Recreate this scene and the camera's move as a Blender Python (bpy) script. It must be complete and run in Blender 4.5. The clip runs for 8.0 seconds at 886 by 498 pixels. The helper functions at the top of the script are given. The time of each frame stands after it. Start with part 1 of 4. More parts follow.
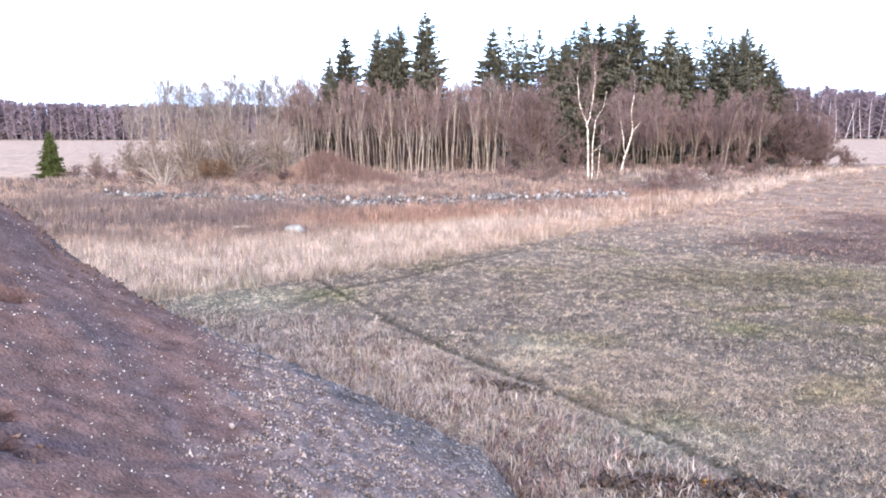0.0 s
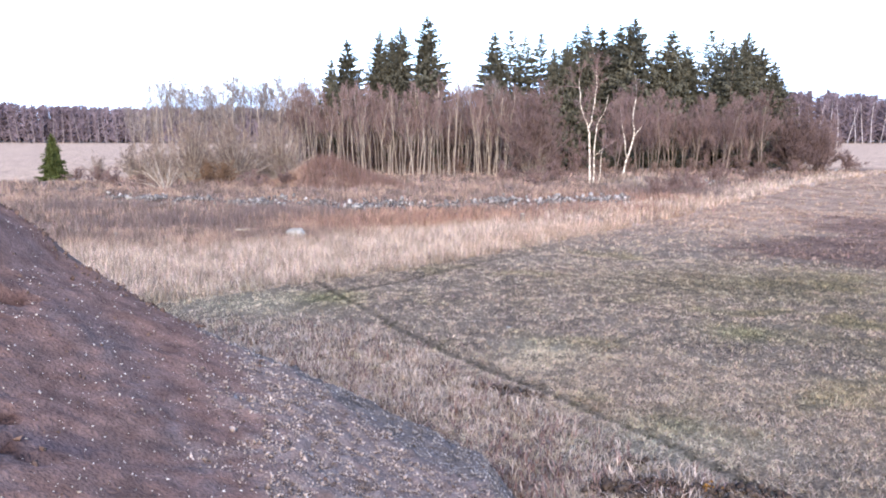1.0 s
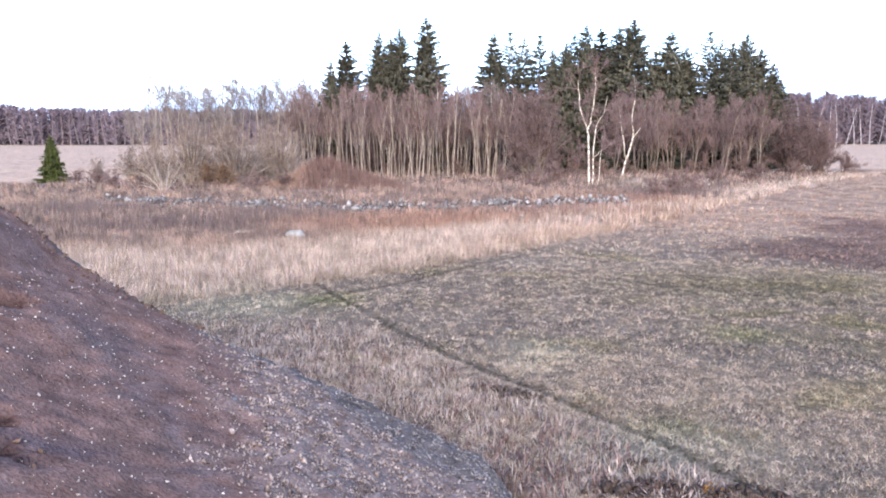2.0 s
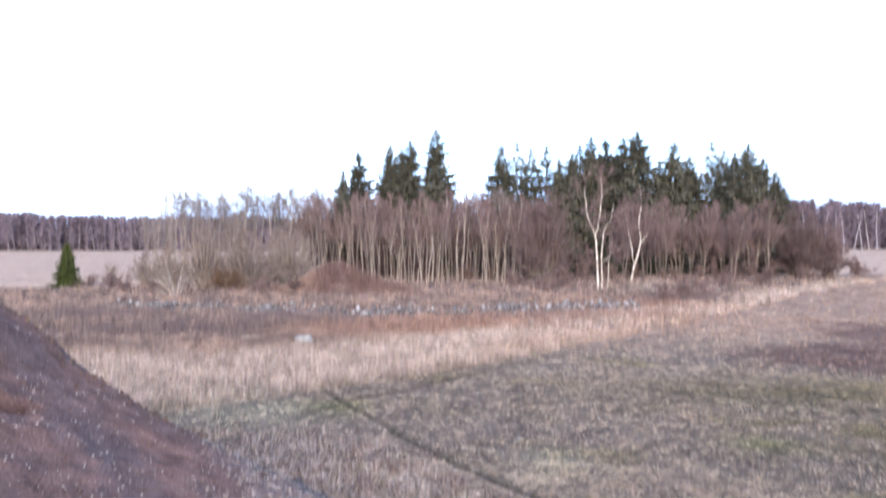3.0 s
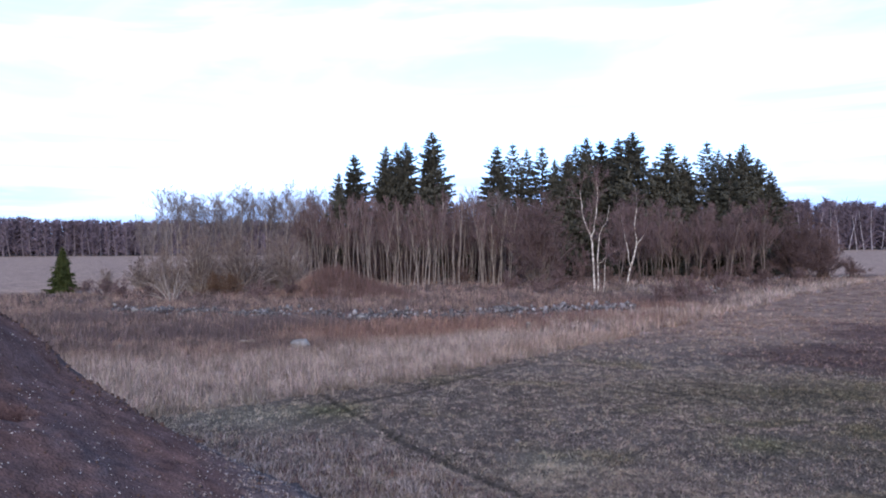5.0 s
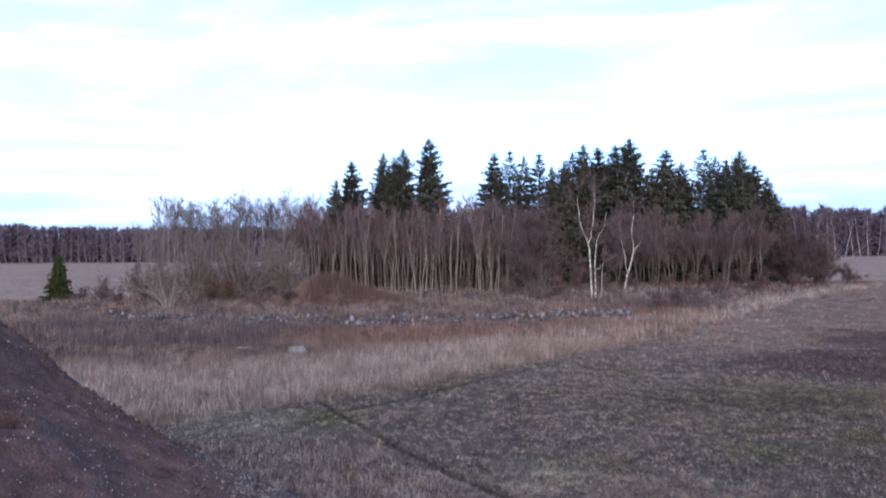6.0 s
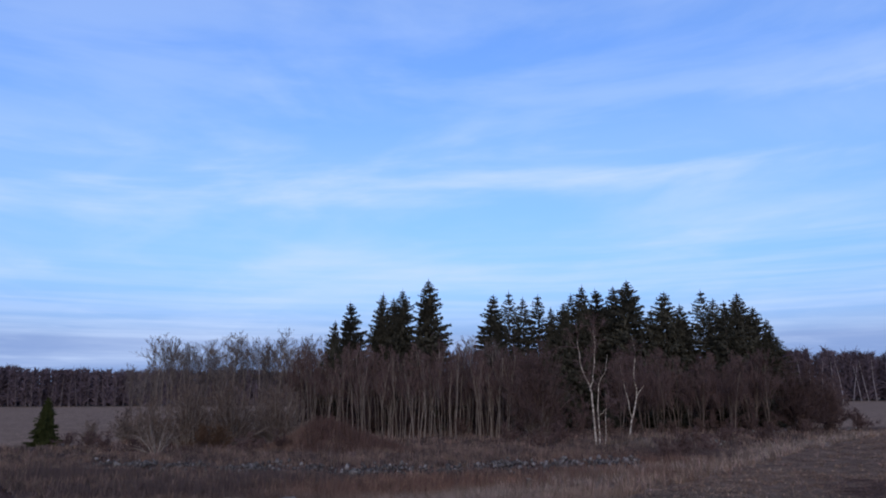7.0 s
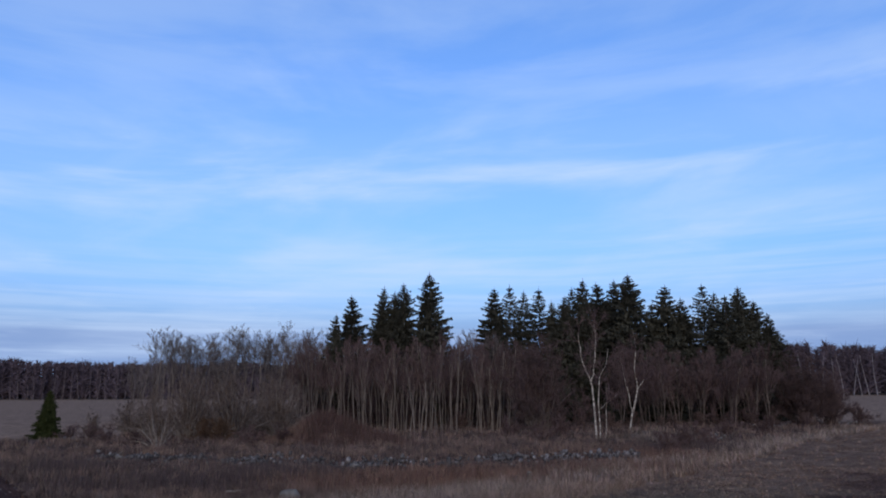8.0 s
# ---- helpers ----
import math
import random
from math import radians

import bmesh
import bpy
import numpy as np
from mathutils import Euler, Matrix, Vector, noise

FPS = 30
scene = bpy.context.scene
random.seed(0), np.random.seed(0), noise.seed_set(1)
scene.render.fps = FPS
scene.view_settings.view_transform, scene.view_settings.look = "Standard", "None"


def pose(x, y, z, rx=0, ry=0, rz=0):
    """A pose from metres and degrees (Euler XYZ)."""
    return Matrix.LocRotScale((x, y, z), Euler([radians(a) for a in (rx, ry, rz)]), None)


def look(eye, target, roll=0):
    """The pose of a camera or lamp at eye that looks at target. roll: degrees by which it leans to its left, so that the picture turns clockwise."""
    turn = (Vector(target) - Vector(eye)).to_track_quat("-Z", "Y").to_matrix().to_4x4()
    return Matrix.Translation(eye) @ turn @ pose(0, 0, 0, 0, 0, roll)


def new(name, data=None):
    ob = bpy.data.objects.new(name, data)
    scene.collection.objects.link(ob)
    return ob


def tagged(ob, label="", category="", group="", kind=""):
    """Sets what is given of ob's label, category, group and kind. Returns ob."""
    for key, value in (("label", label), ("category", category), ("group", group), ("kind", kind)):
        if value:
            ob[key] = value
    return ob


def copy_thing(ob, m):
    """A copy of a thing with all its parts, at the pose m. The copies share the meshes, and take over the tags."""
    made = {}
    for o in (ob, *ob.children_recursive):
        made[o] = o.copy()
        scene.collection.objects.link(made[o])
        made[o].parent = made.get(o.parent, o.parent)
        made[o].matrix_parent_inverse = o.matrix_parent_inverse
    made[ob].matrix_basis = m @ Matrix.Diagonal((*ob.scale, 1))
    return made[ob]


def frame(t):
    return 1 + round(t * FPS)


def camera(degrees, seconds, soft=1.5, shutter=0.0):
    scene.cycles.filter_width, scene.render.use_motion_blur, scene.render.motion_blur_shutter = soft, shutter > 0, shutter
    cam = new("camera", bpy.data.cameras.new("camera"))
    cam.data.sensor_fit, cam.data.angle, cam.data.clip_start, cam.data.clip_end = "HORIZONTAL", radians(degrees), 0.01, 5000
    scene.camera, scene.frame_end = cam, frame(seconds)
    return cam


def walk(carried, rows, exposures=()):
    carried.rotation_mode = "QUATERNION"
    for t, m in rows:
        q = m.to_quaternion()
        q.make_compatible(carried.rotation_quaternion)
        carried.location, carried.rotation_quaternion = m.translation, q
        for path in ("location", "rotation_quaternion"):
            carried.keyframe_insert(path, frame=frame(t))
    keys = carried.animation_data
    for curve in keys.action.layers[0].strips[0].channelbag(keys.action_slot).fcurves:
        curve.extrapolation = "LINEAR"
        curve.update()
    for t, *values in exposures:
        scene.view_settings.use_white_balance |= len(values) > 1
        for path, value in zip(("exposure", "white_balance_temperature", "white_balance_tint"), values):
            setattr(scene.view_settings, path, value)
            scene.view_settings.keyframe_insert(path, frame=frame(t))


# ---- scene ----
cam = camera(65.25, 8.0, soft=1.9, shutter=0.5)
EYE = (0.0, 0.0, 4.5)
# seconds, pitch, yaw, roll in degrees
TURNS = [
    (0.0, -9.90, 0.00, 0.00), (0.5, -9.69, 0.13, 0.02), (1.0, -9.61, 0.14, -0.10), (2.3, -9.46, -0.02, 0.05),
    (2.5, -9.46, -0.14, 0.08), (2.7, -9.00, -0.01, 0.05), (2.8, -7.16, 0.15, 0.04), (2.9, -4.00, 0.40, 0.03),
    (3.0, -0.80, 0.84, 0.02), (3.1, 0.01, 0.45, 0.03), (3.2, -0.17, 0.24, 0.04), (3.3, -0.26, 0.30, 0.05),
    (3.5, -0.17, 0.49, 0.06), (3.8, -0.31, 0.85, 0.24), (4.0, -0.36, 1.04, 0.36), (4.5, -0.57, 0.63, 0.36),
    (5.8, -0.40, 0.42, 0.40), (5.9, -0.31, 0.28, 0.41), (6.0, -0.03, 0.30, 0.41), (6.1, 2.17, 0.55, 0.38),
    (6.2, 6.25, 0.55, 0.35), (6.3, 9.06, 0.42, 0.32), (6.4, 10.32, 0.25, 0.28), (6.5, 11.02, 0.10, 0.25),
    (6.6, 11.26, 0.20, 0.26), (6.8, 11.49, 0.22, 0.28), (7.0, 11.72, 0.23, 0.31), (7.5, 11.74, 0.19, 0.18),
    (8.0, 11.20, 0.30, 0.23),
]
EXPOSURES = [(0.0, 4.1, 7450, 10), (0.5, 3.9, 7450, 10), (2.7, 3.9, 7450, 10), (3.1, 3.6, 7250, 10), (3.5, 3.05, 6850, 11), (4.0, 2.6, 6500, 13), (4.7, 2.44, 6450, 14), (5.8, 2.44, 6450, 14),
             (6.2, 2.1, 6600, 11), (6.5, 1.34, 6650, 29), (7.0, 0.87, 6550, 15), (8.0, 0.8, 6550, 11)]
walk(cam, [(t, pose(*EYE, 90 + p, r, w)) for t, p, w, r in TURNS], EXPOSURES)

# ---- sky and sun: dusk under thin high cloud, the sun low behind the eye ----
SUN_UP, SUN_TURN = 22.0, 180.0


def build_sky():
    world = bpy.data.worlds.new("dusk_sky")
    scene.world = world
    world.use_nodes = True
    nt = world.node_tree
    nt.nodes.clear()
    n, l = nt.nodes.new, nt.links.new
    out, bg = n("ShaderNodeOutputWorld"), n("ShaderNodeBackground")
    sky = n("ShaderNodeTexSky")
    sky.sky_type, sky.sun_disc = "NISHITA", False
    sky.sun_elevation, sky.sun_rotation = radians(SUN_UP), radians(SUN_TURN)
    sky.air_density, sky.dust_density, sky.ozone_density = 1.2, 0.1, 4.0
    # cloud sheets: the direction met with a flat layer overhead
    tc, sep = n("ShaderNodeTexCoord"), n("ShaderNodeSeparateXYZ")
    l(tc.outputs["Generated"], sep.inputs[0])
    up = n("ShaderNodeMath"); up.operation = "MAXIMUM"; up.inputs[1].default_value = 0.0
    l(sep.outputs["Z"], up.inputs[0])
    add = n("ShaderNodeMath"); add.inputs[1].default_value = 0.07
    l(up.outputs[0], add.inputs[0])
    flat = []
    for axis in "XY":
        d = n("ShaderNodeMath"); d.operation = "DIVIDE"
        l(sep.outputs[axis], d.inputs[0]); l(add.outputs[0], d.inputs[1])
        flat.append(d)
    com = n("ShaderNodeCombineXYZ")
    l(flat[0].outputs[0], com.inputs[0]); l(flat[1].outputs[0], com.inputs[1])
    def calc(kind, p, q):
        m = n("ShaderNodeMath"); m.operation = kind
        for i, v in enumerate((p, q)):
            if isinstance(v, (int, float)):
                m.inputs[i].default_value = v
            else:
                l(v, m.inputs[i])
        return m.outputs[0]

    def cloud(vector, scale, detail, low_end, high_end, warp=0.4):
        tex, ramp = n("ShaderNodeTexNoise"), n("ShaderNodeMapRange")
        tex.inputs["Scale"].default_value, tex.inputs["Detail"].default_value = scale, detail
        tex.inputs["Roughness"].default_value, tex.inputs["Distortion"].default_value = 0.55, warp
        ramp.interpolation_type = "SMOOTHSTEP"
        ramp.inputs["From Min"].default_value, ramp.inputs["From Max"].default_value = low_end, high_end
        l(vector, tex.inputs["Vector"]); l(tex.outputs["Fac"], ramp.inputs["Value"])
        return ramp.outputs[0], tex.outputs["Fac"]

    # slanting height: cloud streaks climb gently to the right
    X, Z = sep.outputs["X"], sep.outputs["Z"]
    slant = calc("SUBTRACT", Z, calc("MULTIPLY", X, 0.05))
    sheet = n("ShaderNodeCombineXYZ")
    l(X, sheet.inputs[0]); l(sep.outputs["Y"], sheet.inputs[1]); l(calc("MULTIPLY", slant, 5.0), sheet.inputs[2])
    broad, wavy = cloud(sheet.outputs[0], 2.0, 8.0, 0.42, 0.70)
    wisps, _ = cloud(com.outputs[0], 1.1, 7.0, 0.48, 0.75, 0.8)
    level = n("ShaderNodeCombineXYZ")
    l(X, level.inputs[0]); l(sep.outputs["Y"], level.inputs[1]); l(calc("MULTIPLY", Z, 26.0), level.inputs[2])
    thin_lines, _ = cloud(level.outputs[0], 2.2, 5.0, 0.38, 0.68, 0.3)

    def streak(height, width, strength):
        off = calc("DIVIDE", calc("ADD", calc("SUBTRACT", slant, height), calc("MULTIPLY", calc("SUBTRACT", wavy, 0.5), 0.10)), width)
        return calc("MULTIPLY", calc("EXPONENT", calc("MULTIPLY", calc("MULTIPLY", off, off), -1.0), 0.0), strength)

    veil = calc("ADD", calc("MULTIPLY", broad, 0.26), calc("MULTIPLY", wisps, 0.18))
    banks = calc("MULTIPLY", calc("ADD", streak(0.31, 0.055, 0.62), streak(0.19, 0.035, 0.42)), calc("ADD", calc("MULTIPLY", broad, 0.8), 0.2))
    lowly = calc("MULTIPLY", thin_lines, streak(0.11, 0.07, 0.42))
    fac = n("ShaderNodeMath"); fac.operation = "MINIMUM"; fac.inputs[1].default_value = 0.85
    l(calc("ADD", calc("ADD", veil, banks), lowly), fac.inputs[0])
    clear = n("ShaderNodeMix"); clear.data_type, clear.blend_type = "RGBA", "MULTIPLY"
    clear.inputs["Factor"].default_value = 1.0
    clear.inputs[7].default_value = (0.64, 0.97, 1.44, 1)
    l(sky.outputs[0], clear.inputs[6])
    # pale lavender haze low over the land
    haze = n("ShaderNodeMix"); haze.data_type = "RGBA"
    l(calc("POWER", calc("DIVIDE", 0.14, add.outputs[0]), 0.95), haze.inputs["Factor"])
    l(clear.outputs[2], haze.inputs[6])
    haze.inputs[7].default_value = (1.34, 2.1, 3.85, 1)
    mix = n("ShaderNodeMix"); mix.data_type = "RGBA"
    l(fac.outputs[0], mix.inputs["Factor"])
    l(haze.outputs[2], mix.inputs[6])
    mix.inputs[7].default_value = (3.3, 4.25, 5.8, 1)
    l(mix.outputs[2], bg.inputs["Color"])
    bg.inputs["Strength"].default_value = 0.10
    l(bg.outputs[0], out.inputs["Surface"])


build_sky()
sun = new("sun", bpy.data.lights.new("sun", "SUN"))
sun.data.energy, sun.data.angle, sun.data.color = 1.5, radians(60), (1.0, 0.92, 0.86)
sun.matrix_world = look((0.0, -23.5, 9.5), (0, 0, 0))

# ---- materials ----


def surface(name, low, high, scale=3.0, fine=40.0, rough=0.9, bump=0.3, stretch=(1, 1, 1), tone=False, vary=0.0, spread=0.35, gloss=0.0, grain=0.28):
    """Two base colours mixed by coarse noise, fine grain over it, and relief."""
    m = bpy.data.materials.new(name)
    m.use_nodes = True
    nt = m.node_tree
    n, l = nt.nodes.new, nt.links.new
    b = nt.nodes["Principled BSDF"]
    b.inputs["Roughness"].default_value = rough
    b.inputs["Specular IOR Level"].default_value = gloss
    tc, mp = n("ShaderNodeTexCoord"), n("ShaderNodeMapping")
    mp.inputs["Scale"].default_value = stretch
    l(tc.outputs["Object"], mp.inputs[0])
    a, f = n("ShaderNodeTexNoise"), n("ShaderNodeTexNoise")
    for tex, s, d in ((a, scale, 5.0), (f, fine, 3.0)):
        tex.inputs["Scale"].default_value, tex.inputs["Detail"].default_value = s, d
        l(mp.outputs[0], tex.inputs["Vector"])
    ramp = n("ShaderNodeValToRGB")
    ramp.color_ramp.elements[0].position, ramp.color_ramp.elements[1].position = 0.5 - spread / 2, 0.5 + spread / 2
    ramp.color_ramp.elements[0].color, ramp.color_ramp.elements[1].color = (*low, 1), (*high, 1)
    l(a.outputs["Fac"], ramp.inputs[0])
    gain = n("ShaderNodeMapRange")
    gain.inputs["From Min"].default_value, gain.inputs["From Max"].default_value = 0.3, 0.7
    gain.inputs["To Min"].default_value, gain.inputs["To Max"].default_value = 1 - grain, 1 + grain
    l(f.outputs["Fac"], gain.inputs["Value"])
    last = gain.outputs[0]
    if vary:
        info, r = n("ShaderNodeObjectInfo"), n("ShaderNodeMapRange")
        r.inputs["To Min"].default_value, r.inputs["To Max"].default_value = 1 - vary, 1 + vary
        l(info.outputs["Random"], r.inputs["Value"])
        k = n("ShaderNodeMath"); k.operation = "MULTIPLY"
        l(last, k.inputs[0]); l(r.outputs[0], k.inputs[1])
        last = k.outputs[0]
    colour = ramp.outputs[0]
    if tone:
        at = n("ShaderNodeAttribute"); at.attribute_name = "tone"
        mx = n("ShaderNodeMix"); mx.data_type, mx.blend_type = "RGBA", "MULTIPLY"
        mx.inputs["Factor"].default_value = 1.0
        l(at.outputs["Color"], mx.inputs[6]); l(colour, mx.inputs[7])
        colour = mx.outputs[2]
    v = n("ShaderNodeVectorMath"); v.operation = "SCALE"
    l(colour, v.inputs[0]); l(last, v.inputs["Scale"])
    l(v.outputs[0], b.inputs["Base Color"])
    if bump:
        bp = n("ShaderNodeBump")
        bp.inputs["Strength"].default_value, bp.inputs["Distance"].default_value = bump, 0.03
        l(f.outputs["Fac"], bp.inputs["Height"])
        l(bp.outputs[0], b.inputs["Normal"])
    return m


M_GROUND = surface("turf", (0.75, 0.75, 0.75), (1.2, 1.18, 1.15), 0.8, 16.0, 0.95, 0.8, tone=True, grain=0.6)
M_GRASS = surface("dry_grass", (0.85, 0.85, 0.85), (1.15, 1.15, 1.15), 1.5, 9.0, 0.85, 0, tone=True)
M_SOIL = surface("heap_soil", (0.75, 0.75, 0.75), (1.25, 1.25, 1.25), 5.0, 38.0, 0.95, 0.65, tone=True)
M_PEBBLE = surface("pebble", (0.10, 0.08, 0.066), (0.3, 0.26, 0.225), 2.0, 60.0, 0.8, 0.2, tone=False)
M_CRUMB = surface("soil_crumb", (0.036, 0.023, 0.018), (0.070, 0.044, 0.034), 6.0, 50.0, 0.95, 0.5)
M_GRAVEL = surface("gravel", (0.042, 0.029, 0.024), (0.21, 0.162, 0.138), 9.0, 60.0, 0.9, 0.2)
M_GRIT = surface("grey_grit", (0.022, 0.019, 0.018), (0.165, 0.142, 0.132), 11.0, 60.0, 0.9, 0.2)
M_STONE = surface("fieldstone", (0.058, 0.051, 0.048), (0.155, 0.139, 0.13), 2.5, 18.0, 0.85, 0.5, vary=0.45)
M_BOULDER = surface("pale_granite", (0.075, 0.067, 0.058), (0.15, 0.137, 0.12), 4.0, 22.0, 0.85, 0.6)
M_BARK = surface("pale_bark", (0.078, 0.062, 0.051), (0.16, 0.132, 0.108), 1.5, 12.0, 0.9, 0.4, stretch=(3, 3, 0.6), vary=0.3)
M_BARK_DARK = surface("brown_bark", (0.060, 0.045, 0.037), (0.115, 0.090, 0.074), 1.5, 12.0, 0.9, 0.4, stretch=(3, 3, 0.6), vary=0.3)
M_TWIG = surface("twig", (0.057, 0.037, 0.034), (0.094, 0.063, 0.058), 0.6, 5.0, 0.9, 0, vary=0.25)
M_TWIG_PALE = surface("pale_twig", (0.072, 0.052, 0.043), (0.118, 0.088, 0.073), 0.6, 5.0, 0.9, 0, vary=0.2)
M_TWIG_GREY = surface("grey_twig", (0.074, 0.060, 0.055), (0.118, 0.098, 0.09), 0.6, 5.0, 0.9, 0, vary=0.2)
M_WILLOW = surface("willow_bark", (0.10, 0.08, 0.066), (0.18, 0.148, 0.122), 0.8, 6.0, 0.9, 0.3)
M_TWIG_RED = surface("red_twig", (0.054, 0.035, 0.029), (0.088, 0.059, 0.049), 0.6, 5.0, 0.9, 0, vary=0.2)
M_FAN = surface("bleached_bark", (0.12, 0.098, 0.08), (0.205, 0.172, 0.142), 0.8, 6.0, 0.9, 0.3)
M_RUST_TWIG = surface("rust_twig", (0.056, 0.034, 0.022), (0.09, 0.056, 0.038), 0.8, 6.0, 0.9, 0)
M_BIRCH = surface("birch_bark", (0.12, 0.098, 0.078), (0.31, 0.27, 0.228), 2.2, 9.0, 0.75, 0.3, stretch=(1, 1, 2.5), spread=0.18)
M_SPRUCE_BARK = surface("spruce_bark", (0.06, 0.045, 0.036), (0.11, 0.085, 0.07), 2.0, 14.0, 0.95, 0.5, stretch=(2, 2, 0.7))
M_NEEDLE = surface("spruce_needles", (0.025, 0.024, 0.018), (0.048, 0.045, 0.033), 0.7, 6.0, 0.8, 0, vary=0.25)
M_NEEDLE_YOUNG = surface("young_needles", (0.019, 0.023, 0.008), (0.036, 0.041, 0.015), 0.9, 8.0, 0.8, 0)
M_NEEDLE_DRY = surface("thin_needles", (0.030, 0.030, 0.022), (0.052, 0.048, 0.036), 0.7, 6.0, 0.85, 0, vary=0.2)
# far woods: bluish aerial haze mixed into the bark and twig colours
M_FAR_TRUNK = surface("far_bark", (0.06, 0.047, 0.048), (0.105, 0.085, 0.084), 0.5, 2.0, 0.9, 0)
M_FAR_BIRCH = surface("far_birch_bark", (0.15, 0.13, 0.13), (0.26, 0.23, 0.235), 0.5, 2.0, 0.9, 0)
M_FAR_TWIG_HAZED = surface("far_twig_hazed", (0.058, 0.044, 0.052), (0.078, 0.061, 0.071), 0.05, 0.6, 0.95, 0)

# ---- mesh helpers ----
rng = np.random.default_rng(7)


def mesh_np(name, verts, tris, mat, tones=None, smooth=False):
    """One mesh out of arrays of vertices and triangles."""
    verts, tris = np.asarray(verts, np.float32), np.asarray(tris, np.int32)
    me = bpy.data.meshes.new(name)
    me.vertices.add(len(verts)); me.vertices.foreach_set("co", verts.ravel())
    me.loops.add(tris.size); me.loops.foreach_set("vertex_index", tris.ravel())
    me.polygons.add(len(tris))
    me.polygons.foreach_set("loop_start", np.arange(0, tris.size, 3, dtype=np.int32))
    me.polygons.foreach_set("loop_total", np.full(len(tris), 3, np.int32))
    if smooth:
        me.polygons.foreach_set("use_smooth", np.ones(len(tris), bool))
    if tones is not None:
        at = me.color_attributes.new("tone", "FLOAT_COLOR", "POINT")
        at.data.foreach_set("color", np.c_[tones, np.ones(len(tones))].astype(np.float32).ravel())
    me.materials.append(mat)
    me.update()
    me.validate()
    return me


class Tubes:
    """Gathers tapered tubes along paths; mesh() joins them."""

    def __init__(self):
        self.v, self.t, self.count = [], [], 0

    def add(self, pts, radii, sides=4):
        pts = np.asarray(pts, float)
        n = len(pts)
        way = np.gradient(pts, axis=0)
        way /= np.linalg.norm(way, axis=1)[:, None] + 1e-9
        ref = np.where(np.abs(way[:, 2:3]) > 0.9, [[1.0, 0, 0]], [[0, 0, 1.0]])
        a = np.cross(way, ref); a /= np.linalg.norm(a, axis=1)[:, None] + 1e-9
        b = np.cross(way, a)
        ang = np.arange(sides) * 2 * math.pi / sides
        ring = (a[:, None] * np.cos(ang)[None, :, None] + b[:, None] * np.sin(ang)[None, :, None]) * np.asarray(radii)[:, None, None]
        self.v.append((pts[:, None] + ring).reshape(-1, 3))
        i, k = np.meshgrid(np.arange(n - 1), np.arange(sides), indexing="ij")
        p = i * sides + k; q = i * sides + (k + 1) % sides
        t = np.stack([np.stack([p, q, q + sides], -1), np.stack([p, q + sides, p + sides], -1)], 2).reshape(-1, 3)
        self.t.append(t + self.count)
        self.count += n * sides

    def spikes(self, base, tip, r):
        """Many three-sided needles from base to tip."""
        base, tip = np.asarray(base), np.asarray(tip)
        m = len(base)
        if not m:
            return
        way = tip - base
        way = way / (np.linalg.norm(way, axis=1)[:, None] + 1e-9)
        a = np.cross(way, rng.normal(size=(m, 3))); a /= np.linalg.norm(a, axis=1)[:, None] + 1e-9
        b = np.cross(way, a)
        r = np.broadcast_to(np.asarray(r, float), (m,))[:, None]
        v = np.stack([base + a * r, base - (a * 0.5 - b * 0.87) * r, base - (a * 0.5 + b * 0.87) * r, tip], 1).reshape(-1, 3)
        o = (np.arange(m) * 4)[:, None]
        t = np.concatenate([o + [[0, 1, 3]], o + [[1, 2, 3]], o + [[2, 0, 3]]])
        self.v.append(v); self.t.append(t + self.count); self.count += m * 4

    def shoots(self, b, m, e, r):
        """Many three-sided bent shoots from b over m to a point at e."""
        n = len(b)
        a = np.cross(e - b, rng.normal(size=(n, 3))); a /= np.linalg.norm(a, axis=1)[:, None] + 1e-9
        c = np.cross(e - b, a); c /= np.linalg.norm(c, axis=1)[:, None] + 1e-9
        ring = np.stack([a, c * 0.87 - a * 0.5, -c * 0.87 - a * 0.5], 1) * r
        v = np.concatenate([b[:, None] + ring, m[:, None] + ring * 0.7, e[:, None]], 1).reshape(-1, 3)
        o = (np.arange(n) * 7)[:, None]
        t = [[i, j, j + 3] for i, j in ((0, 1), (1, 2), (2, 0))] + [[i, j + 3, i + 3] for i, j in ((0, 1), (1, 2), (2, 0))] + [[3, 4, 6], [4, 5, 6], [5, 3, 6]]
        self.v.append(v); self.t.append(np.concatenate([o + [k] for k in t]) + self.count); self.count += n * 7

    def flakes(self, base, tip, r):
        """Many narrow single-faced sprigs from base to tip."""
        base, tip = np.asarray(base), np.asarray(tip)
        m = len(base)
        if not m:
            return
        a = np.cross(tip - base, rng.normal(size=(m, 3))); a /= np.linalg.norm(a, axis=1)[:, None] + 1e-9
        a = a * np.broadcast_to(np.asarray(r, float), (m,))[:, None]
        self.v.append(np.stack([base + a, base - a, tip], 1).reshape(-1, 3))
        self.t.append((np.arange(m) * 3)[:, None] + [[0, 1, 2]] + self.count); self.count += m * 3

    def mesh(self, name, mat):
        return mesh_np(name, np.concatenate(self.v), np.concatenate(self.t), mat)


def part(name, me, parent, label=""):
    ob = new(name, me)
    ob.parent = parent
    return tagged(ob, label) if label else ob


def unit(v):
    return v / (np.linalg.norm(v) + 1e-9)


def at(x, y, turn=0.0, size=1.0, z=None, tall=None):
    """Where a plant or stone stands: on the ground, turned and scaled."""
    return pose(x, y, ground_z(x, y) if z is None else z, 0, 0, turn) @ Matrix.Diagonal((size, size, tall or size, 1))


